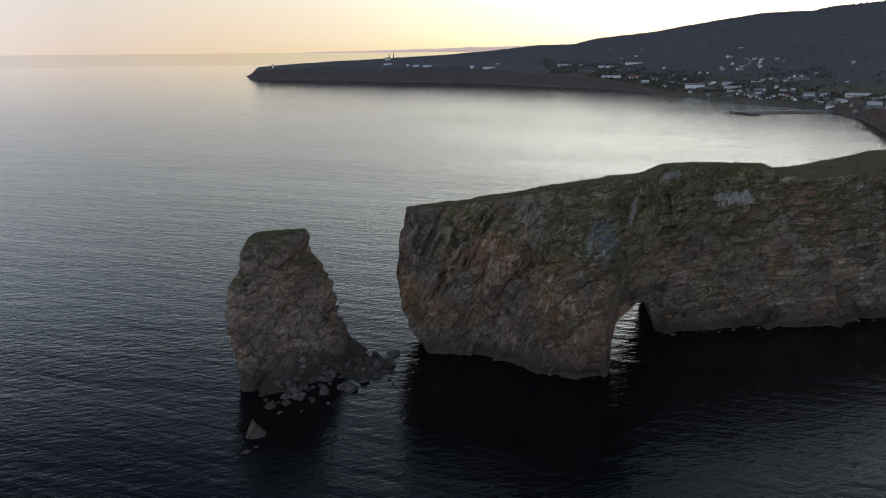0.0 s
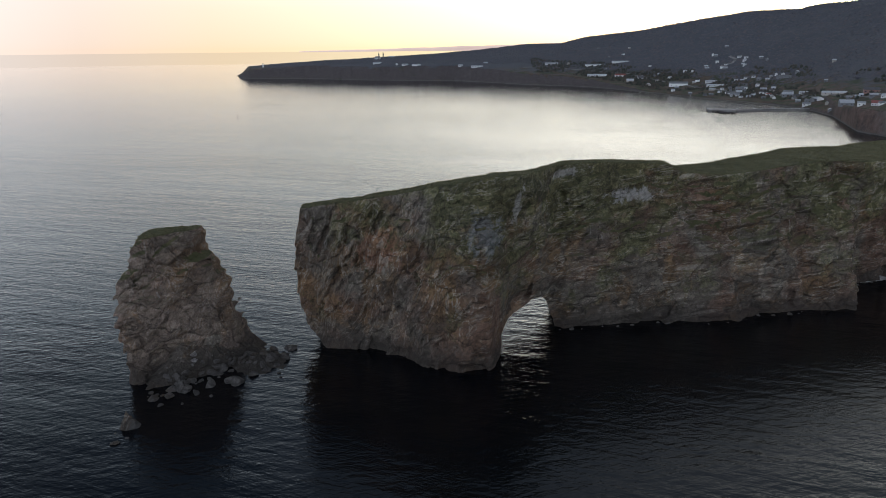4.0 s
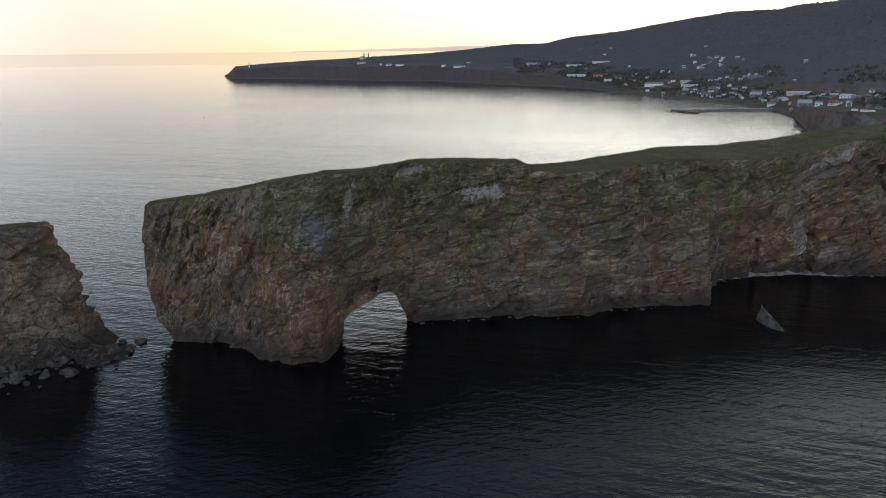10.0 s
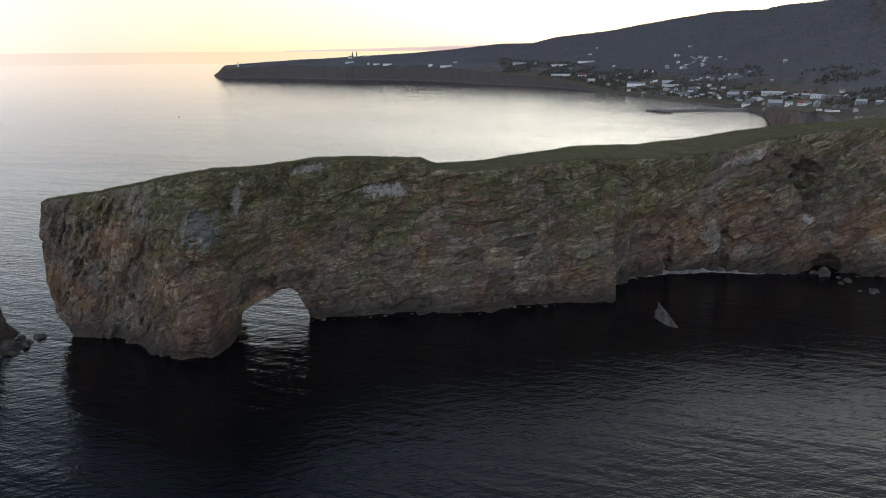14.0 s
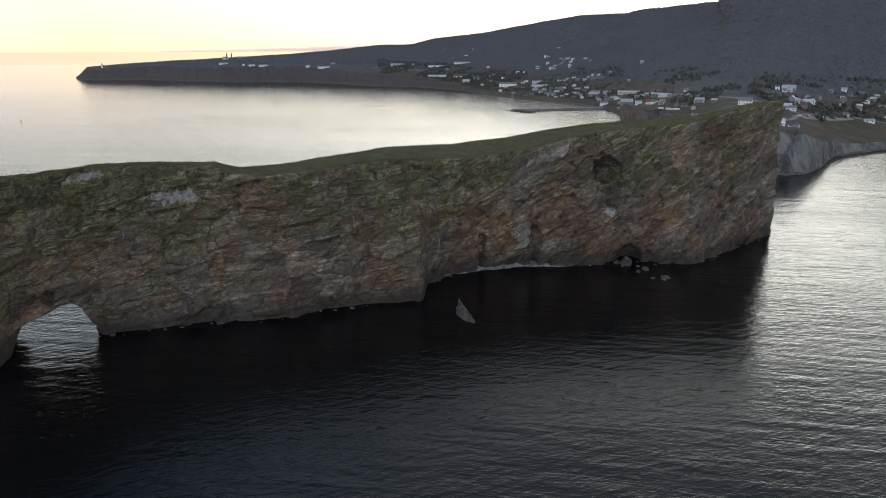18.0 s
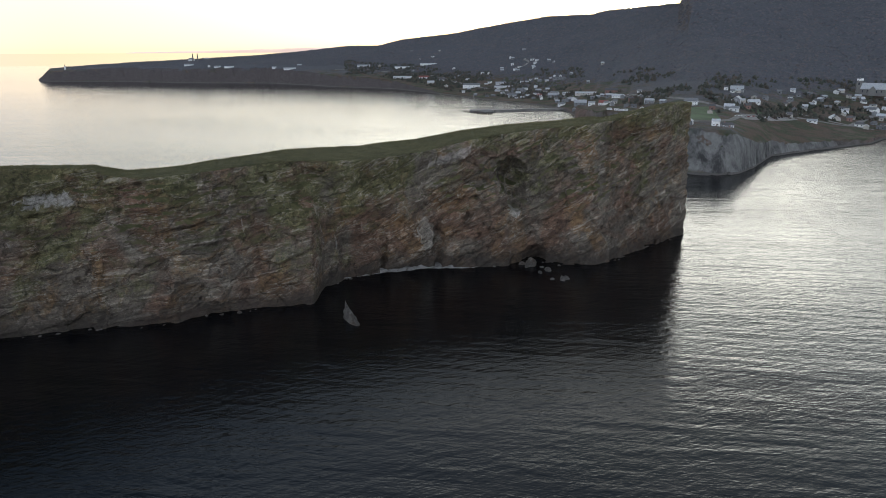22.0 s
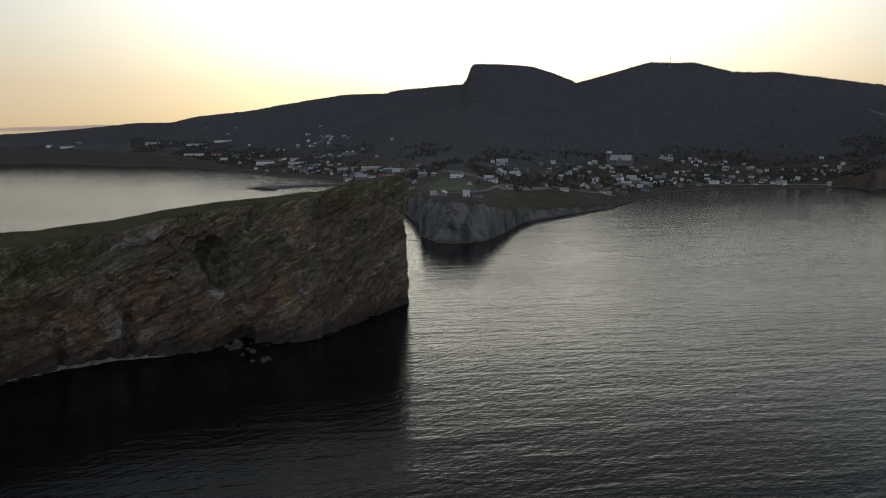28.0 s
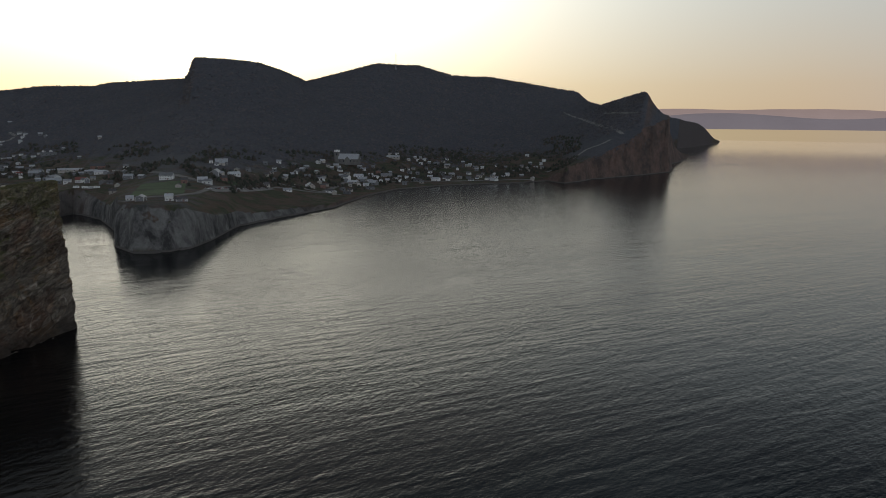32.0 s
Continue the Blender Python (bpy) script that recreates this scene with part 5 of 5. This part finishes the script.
def build_pier():
    top = new("pier")
    tagged(top, "long grey concrete fishing pier with a stone breakwater", "pier")
    a, b, c = Vector((700, 1222, 0)), Vector((548, 1216, 0)), Vector((505, 1226, 0))
    for k, (p, q, wide) in enumerate(((a, b, 13), (b, c, 26))):
        t = (q - p).normalized()
        s = Vector((-t.y, t.x, 0)) * wide / 2
        bm = bmesh.new()
        lo = [bm.verts.new((*(v).xy, -3)) for v in (p - s * 1.2, q - s * 1.2, q + s * 1.2, p + s * 1.2)]
        hi = [bm.verts.new((*(v).xy, 3.4)) for v in (p - s, q - s, q + s, p + s)]
        bm.faces.new(lo[::-1])
        bm.faces.new(hi)
        for i in range(4):
            bm.faces.new((lo[i], lo[(i + 1) % 4], hi[(i + 1) % 4], hi[i]))
        bmesh.ops.recalc_face_normals(bm, faces=bm.faces[:])
        part("deck", bm, CONCRETE, top)
        for i in range(int((q - p).length / 7)):
            m = p + t * (7 * i + 3.5)
            part("bollard", tube(bmesh.new(), (m + s * 0.9).to_tuple()[:2] + (3.4,), (m + s * 0.9).to_tuple()[:2] + (4.3,), 0.3, 0.25, 6), STEEL, top)
    for i in range(3):
        m = a.lerp(b, 0.2 + 0.35 * i)
        part("lamp_post", tube(bmesh.new(), (m.x, m.y, 3.4), (m.x, m.y, 11), 0.15, 0.1, 6), STEEL, top)
    rb = random.Random(3)
    for i in range(60):
        u = rb.random()
        m = Vector((500, 1232, 0)).lerp(Vector((525, 1168, 0)), u) + Vector((rb.uniform(-9, 9), rb.uniform(-7, 7), 0))
        ob = new("armour_stone", blocks[rb.randrange(len(blocks))])
        ob.matrix_world = pose(m.x, m.y, rb.uniform(0, 1.6), rb.uniform(-30, 30), rb.uniform(-30, 30), rb.uniform(0, 360)) @ Matrix.Scale(rb.uniform(2.0, 3.4), 4)
        ob.parent = top
    return top


build_pier()

mast = new("radio_mast")
mast.matrix_world = pose(1764, 1554, ground_z(1764, 1554))
tagged(mast, "thin steel radio mast on the wooded summit", "mast")
part("pole", tube(bmesh.new(), (0, 0, -3), (0, 0, 48), 0.9, 0.35, 6), STEEL, mast)
for k in range(3):
    part("antenna", box(bmesh.new(), -1.4, -0.3, 26 + 8 * k, 1.4, 0.3, 28 + 8 * k), STEEL, mast)

light = new("beacon_tower")
light.matrix_world = pose(-676, 2770, ground_z(-676, 2770))
tagged(light, "small beacon tower on the tip of the headland", "lighthouse")
part("tower", tube(bmesh.new(), (0, 0, -2), (0, 0, 12), 3.2, 2.2, 10), WHITE, light)
part("lantern", tube(bmesh.new(), (0, 0, 12), (0, 0, 16), 1.7, 1.4, 10), PANE, light)
part("cap", tube(bmesh.new(), (0, 0, 16), (0, 0, 18), 1.9, 0.2, 10), ROOF_RED, light)

for k, (sx, sy) in enumerate(((-212, 2690), (-196, 2694))):
    sp_ = new("spire")
    sp_.matrix_world = pose(sx, sy, ground_z(sx, sy))
    tagged(sp_, "slender pointed spire above the headland buildings", "spire")
    part("shaft", box(bmesh.new(), -2, -2, -2, 2, 2, 16), STONE, sp_)
    part("point", tube(bmesh.new(), (0, 0, 16), (0, 0, 28), 2.4, 0.2, 8), ROOF_DARK, sp_)


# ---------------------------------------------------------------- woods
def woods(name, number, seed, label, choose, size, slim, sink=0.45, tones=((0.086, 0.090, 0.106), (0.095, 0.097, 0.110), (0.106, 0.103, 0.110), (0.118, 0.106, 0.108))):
    """Many small trees in one mesh: ragged crowns of crossed lobes on the slopes; default tones have haze blue mixed
    in.
    """
    rs = np.random.RandomState(seed)
    az, r = choose(rs, number)
    z = land_height(az, r)
    keep = z > 5
    az, r, z = az[keep], r[keep], z[keep]
    x, y = CX + r * np.sin(np.radians(az)), CY + r * np.cos(np.radians(az))
    n = len(x)
    h = rs.uniform(size[0], size[1], n)
    wd = h * rs.uniform(slim[0], slim[1], n)
    base = np.stack([x, y, z - sink * h], 1)
    verts, tris = [], []
    seg = 6
    levels = ((0.10, 0.55), (0.32, 1.0), (0.62, 0.72), (0.86, 0.34))
    for lz, lr in levels:
        a = np.arange(seg)[None] / seg * math.tau + rs.uniform(0, 6, (n, 1))
        rad = wd[:, None] * lr * rs.uniform(0.6, 1.25, (n, seg)) * 0.5
        p = np.stack([np.cos(a) * rad, np.sin(a) * rad, h[:, None] * (lz + rs.uniform(-0.07, 0.07, (n, seg)))], -1) + base[:, None]
        verts.append(p)
    tip = base + np.stack([rs.uniform(-0.1, 0.1, n) * wd, rs.uniform(-0.1, 0.1, n) * wd, h], 1)
    V = np.concatenate([np.concatenate(verts, 1), tip[:, None], base[:, None]], 1)
    per = V.shape[1]
    f = []
    for k in range(len(levels) - 1):
        for i in range(seg):
            j = (i + 1) % seg
            f += [(k * seg + i, k * seg + j, (k + 1) * seg + j), (k * seg + i, (k + 1) * seg + j, (k + 1) * seg + i)]
    for i in range(seg):
        j = (i + 1) % seg
        f += [((len(levels) - 1) * seg + i, (len(levels) - 1) * seg + j, per - 2), (j, i, per - 1)]
    F = (np.array(f)[None] + (np.arange(n) * per)[:, None, None]).reshape(-1, 3)
    ob = new(name, mesh_from(name, V.reshape(-1, 3), F, True))
    m, nn, l, bsdf = nodes_of(name + "_leaves")
    geo = nn.new("ShaderNodeNewGeometry")
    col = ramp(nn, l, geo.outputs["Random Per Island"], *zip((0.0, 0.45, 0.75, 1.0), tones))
    fine = noise_node(nn, l, geo.outputs["Position"], 0.6, 4, 0.7)
    col = mix(nn, l, 0.35, col, ramp(nn, l, fine, (0.3, grey(0.38)), (0.7, grey(0.65))), "OVERLAY")
    l.new(col, bsdf.inputs["Base Color"])
    bsdf.inputs["Roughness"].default_value = 0.95
    bsdf.inputs["Specular IOR Level"].default_value = 0.1
    ob.data.materials.append(m)
    return tagged(ob, label, "woods", kind="stuff")


def on_slopes(rs, n):
    az = rs.uniform(-17, 64.2, n * 2)
    r0, rc = even(az, SHORE), lerp_table(az, *CREST_R)
    v = rs.uniform(0.2, 1.04, n * 2) ** 0.85
    r = r0 + v * (rc - r0)
    x, y = CX + r * np.sin(np.radians(az)), CY + r * np.cos(np.radians(az))
    patch = fbm(x / 130, y / 130, x * 0 + 7, 4)
    low = np.clip((v - 0.26) / 0.16, 0, 1)
    ok = (patch + 0.9 * low - 0.35 > rs.uniform(-0.2, 0.3, n * 2))
    return az[ok][:n], r[ok][:n]


def on_crest(rs, n):
    az = rs.uniform(-17.5, 64.4, n)
    rc = lerp_table(az, *CREST_R)
    return az, rc + rs.normal(0, 14, n)


def in_village(rs, n):
    az = rs.uniform(3, 60, n * 3)
    r0, rc = lerp_table(az, *SHORE), lerp_table(az, *CREST_R)
    r = r0 + 45 + (rc - r0) * rs.uniform(0.02, 0.42, n * 3)
    x, y = CX + r * np.sin(np.radians(az)), CY + r * np.cos(np.radians(az))
    ok = (fbm(x / 60, y / 60, x * 0 + 3, 3) > -0.04) & ~((az > 29) & (az < 44) & (r < r0 + 190))
    return az[ok][:n], r[ok][:n]


# forest and crest trees keep the default tones, blue-grey for the haze of distance
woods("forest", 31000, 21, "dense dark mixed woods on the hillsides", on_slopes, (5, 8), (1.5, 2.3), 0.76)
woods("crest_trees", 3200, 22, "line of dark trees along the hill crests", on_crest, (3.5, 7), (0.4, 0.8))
woods("village_trees", 3800, 23, "bare and evergreen trees between the village houses", in_village, (4, 9), (0.7, 1.3), 0.3,
      ((0.044, 0.052, 0.042), (0.062, 0.064, 0.055), (0.08, 0.07, 0.062), (0.095, 0.08, 0.07)))


# ---------------------------------------------------------------- the far shore
def far_ridge(name, az0, az1, radius, rise, colour, label, seed):
    """A ridge on the horizon, its haze painted as a glowing colour: a low closed range of hills."""
    az = np.linspace(az0, az1, 220)
    u = (az - az0) / (az1 - az0)
    e = rise(u) + 0.05 * fbm(u * 14 + seed, u * 0, u * 0, 4)
    low = 112.6 + radius * np.tan(np.radians(-0.33))
    crest = 112.6 + radius * np.tan(np.radians(np.maximum(e, -0.29)))
    rows = []
    for dr, zz in ((0, np.full_like(crest, low)), (30, low + (crest - low) * 0.6), (70, crest), (110, np.full_like(crest, low))):
        rows.append(np.stack([CX + (radius + dr) * np.sin(np.radians(az)), CY + (radius + dr) * np.cos(np.radians(az)), zz], 1))
    V = np.concatenate(rows)
    n = len(az)
    q = [(k * n + i, k * n + i + 1, (k + 1) * n + i + 1, (k + 1) * n + i) for k in range(3) for i in range(n - 1)]
    ob = new(name, mesh_from(name, V, np.array(q)))
    m, nn, l, bsdf = nodes_of(name + "_painted_haze")
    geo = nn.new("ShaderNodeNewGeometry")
    # the haze is flat emission over a near-black base, no air in between
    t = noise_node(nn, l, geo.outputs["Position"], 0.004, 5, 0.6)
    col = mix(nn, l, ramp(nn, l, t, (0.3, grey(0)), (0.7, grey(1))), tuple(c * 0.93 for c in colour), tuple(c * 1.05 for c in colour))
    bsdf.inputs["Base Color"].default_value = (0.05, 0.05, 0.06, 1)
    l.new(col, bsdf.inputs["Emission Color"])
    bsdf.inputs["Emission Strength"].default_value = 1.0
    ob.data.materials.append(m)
    return tagged(ob, label, "distant hills", kind="structure")


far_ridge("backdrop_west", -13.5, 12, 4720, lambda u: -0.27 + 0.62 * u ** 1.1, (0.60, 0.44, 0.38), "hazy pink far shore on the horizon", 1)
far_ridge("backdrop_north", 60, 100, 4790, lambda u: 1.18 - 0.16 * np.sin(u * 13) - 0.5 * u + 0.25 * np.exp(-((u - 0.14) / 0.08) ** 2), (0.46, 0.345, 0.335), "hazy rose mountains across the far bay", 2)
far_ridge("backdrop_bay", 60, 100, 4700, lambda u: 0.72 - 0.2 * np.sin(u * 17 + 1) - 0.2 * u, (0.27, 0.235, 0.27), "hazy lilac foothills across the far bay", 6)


# ---------------------------------------------------------------- small things of the village and the shore
def trailer(x, y, turn):
    top = new("camping_trailer")
    top.matrix_world = pose(x, y, ground_z(x, y), 0, 0, turn)
    tagged(top, "white camping trailer parked on the grassy cliff top", "trailer", "camping trailers")
    part("body", prism(bmesh.new(), ((-3.4, 0.6), (3.0, 0.6), (3.5, 1.4), (3.1, 2.9), (-3.0, 3.0), (-3.5, 2.4)), -1.2, 1.2), WHITE, top)
    for wx in (-1.8, 0.2, 1.9):
        part("window", box(bmesh.new(), wx - 0.45, -1.24, 1.5, wx + 0.45, -1.18, 2.2), PANE, top)
    for s in (-1, 1):
        wheel = part("wheel", tube(bmesh.new(), (-0.3, s * 1.0, 0.35), (-0.3, s * 1.22, 0.35), 0.36, 0.36, 12), TYRE, top)
        part("rim", tube(bmesh.new(), (-0.3, s * 1.22, 0.35), (-0.3, s * 1.25, 0.35), 0.2, 0.2, 10), STEEL, wheel)
    part("drawbar", box(bmesh.new(), 3.3, -0.08, 0.5, 4.6, 0.08, 0.65), STEEL, top)
    return top


TYRE = plain("tyre_rubber", (0.02, 0.02, 0.02), 0.9)
for k, (tx, ty) in enumerate(((622, 872), (630, 866), (639, 874), (648, 878))):
    trailer(tx, ty, -25 + 8 * k)

CAR_PAINTS = [(plain("car_paint_white", (0.75, 0.75, 0.75), 0.3), "white"), (plain("car_paint_silver", (0.42, 0.43, 0.45), 0.3, metal=0.4), "silver"),
              (plain("car_paint_dark", (0.04, 0.045, 0.06), 0.3), "dark blue"), (plain("car_paint_red", (0.32, 0.03, 0.03), 0.3), "red")]


def car(x, y, turn, paint, tone):
    top = new("car")
    top.matrix_world = pose(x, y, ground_z(x, y) + 0.45, 0, 0, turn)
    tagged(top, f"{tone} car parked beside the village road", "car", "parked cars")
    part("body", prism(bmesh.new(), ((-2.2, 0.35), (2.2, 0.35), (2.25, 0.7), (1.9, 0.85), (-2.15, 0.9), (-2.25, 0.6)), -0.88, 0.88), paint, top)
    part("cabin", prism(bmesh.new(), ((-1.7, 0.88), (1.0, 0.86), (0.4, 1.42), (-1.2, 1.45)), -0.76, 0.76), PANE, top)
    part("roof_panel", box(bmesh.new(), -1.15, -0.72, 1.44, 0.36, 0.72, 1.49), paint, top)
    for wx in (-1.35, 1.4):
        for s in (-1, 1):
            part("wheel", tube(bmesh.new(), (wx, s * 0.72, 0.32), (wx, s * 0.92, 0.32), 0.32, 0.32, 10), TYRE, top)
    for s in (-1, 1):
        part("headlight", box(bmesh.new(), 2.18, s * 0.62 - 0.16, 0.6, 2.28, s * 0.62 + 0.16, 0.74), TRIM, top)
    return top


car_rng = random.Random(8)
for k in range(15):
    paint, tone = car_rng.choice(CAR_PAINTS)
    u = k / 14
    car(712 + 108 * u + car_rng.uniform(-1, 1), 716 + 64 * u + car_rng.uniform(-3, 3), 118 + car_rng.uniform(-8, 8), paint, tone)
for cx0, cy0 in ((738, 1080), (733, 1120), (728, 1230), (723, 1300), (720, 1400), (700, 1520), (671, 1620), (655, 1690), (1060, 884), (1100, 894), (1190, 890), (1260, 866), (905, 836), (870, 838)):
    paint, tone = car_rng.choice(CAR_PAINTS)
    car(cx0 + 6.5, cy0, 95 + car_rng.uniform(-10, 10) if cy0 > 1000 else 15, paint, tone)


def utility_pole(x, y, turn):
    top = new("utility_pole")
    top.matrix_world = pose(x, y, ground_z(x, y), 0, 0, turn)
    tagged(top, "weathered wooden utility pole beside the road", "utility pole", "utility poles")
    part("pole", tube(bmesh.new(), (0, 0, -1), (0, 0, 9.5), 0.17, 0.11, 8), WOODPOLE, top)
    part("crossarm", box(bmesh.new(), -1.2, -0.07, 8.6, 1.2, 0.07, 8.8), WOODPOLE, top)
    for ix in (-1.05, -0.45, 0.45, 1.05):
        part("insulator", tube(bmesh.new(), (ix, 0, 8.8), (ix, 0, 9.05), 0.06, 0.04, 6), TRIM, top)
    return top


for line in (((564, 2010), (640, 1736), (720, 1420), (735, 1100), (740, 940)), ((748, 758), (853, 830), (931, 800), (1040, 886), (1230, 886), (1420, 776))):
    for (x0, y0), (x1, y1) in zip(line, line[1:]):
        n = int(math.hypot(x1 - x0, y1 - y0) / 55)
        for k in range(n):
            utility_pole(x0 + (x1 - x0) * k / n - 7, y0 + (y1 - y0) * k / n + 4, math.degrees(math.atan2(y1 - y0, x1 - x0)) + 90)

for bx, by, size in ((2608, 971, 5.0), (2590, 952, 4.0), (2583, 945, 5.5)):
    place_boulder(bx, by, size, 0.2, "small dark islet off the far cape", "islets off the cape")

buoy = new("buoy")
buoy.matrix_world = pose(-311, 1171, 0)
tagged(buoy, "small dark marker buoy floating in the bay", "buoy")
part("float", tube(bmesh.new(), (0, 0, -0.5), (0, 0, 0.6), 1.3, 1.2, 12), ROOF_RED, buoy)
part("staff", tube(bmesh.new(), (0, 0, 0.6), (0, 0, 4.2), 0.22, 0.12, 6), STEEL, buoy)
part("topmark", tube(bmesh.new(), (0, 0, 3.6), (0, 0, 4.6), 0.5, 0.1, 8), ROOF_RED, buoy)

beacon = new("channel_marker")
beacon.matrix_world = pose(583, 1543, 0)
tagged(beacon, "dark channel marker standing in shallow water near the beach", "marker")
part("base", tube(bmesh.new(), (0, 0, -2), (0, 0, 1.6), 2.6, 2.0, 10), CONCRETE, beacon)
part("post", tube(bmesh.new(), (0, 0, 1.6), (0, 0, 7.0), 0.4, 0.3, 8), STEEL, beacon)
part("board", box(bmesh.new(), -1.1, -0.1, 5.6, 1.1, 0.1, 7.6), ROOF_DARK, beacon)


def fishing_boat(x, y, turn, hull, tone):
    top = new("fishing_boat")
    top.matrix_world = pose(x, y, -0.3, 0, 0, turn)
    tagged(top, f"small {tone} fishing boat moored at the pier", "boat", "moored boats")
    bm = bmesh.new()
    sec = []
    for u, half, keel, deck in ((-5, 1.5, 0.0, 1.4), (-2, 1.8, -0.4, 1.4), (2, 1.7, -0.4, 1.6), (4.4, 0.9, 0.0, 2.0), (5.6, 0.08, 0.8, 2.3)):
        sec.append([bm.verts.new(p) for p in ((u, -half, deck), (u, -half * 0.7, keel + 0.3), (u, 0, keel), (u, half * 0.7, keel + 0.3), (u, half, deck))])
    for a, b in zip(sec, sec[1:]):
        for i in range(4):
            bm.faces.new((a[i], a[i + 1], b[i + 1], b[i]))
        bm.faces.new((a[4], a[0], b[0], b[4]))
    bm.faces.new(sec[0])
    bm.faces.new(sec[-1][::-1])
    bmesh.ops.recalc_face_normals(bm, faces=bm.faces[:])
    part("hull", bm, hull, top)
    part("wheelhouse", box(bmesh.new(), -0.6, -1.0, 1.4, 2.0, 1.0, 3.6), WHITE, top)
    part("window", box(bmesh.new(), 1.98, -0.8, 2.6, 2.04, 0.8, 3.2), PANE, top)
    part("mast", tube(bmesh.new(), (-1.2, 0, 1.4), (-1.2, 0, 6.5), 0.09, 0.05, 6), STEEL, top)
    return top


for k, (bx, by, bt) in enumerate(((560, 1231, 175), (590, 1232, 5), (628, 1233, 178))):
    fishing_boat(bx, by, bt, (WHITE, ROOF_RED, GREYWALL)[k], ("white", "red", "grey")[k])
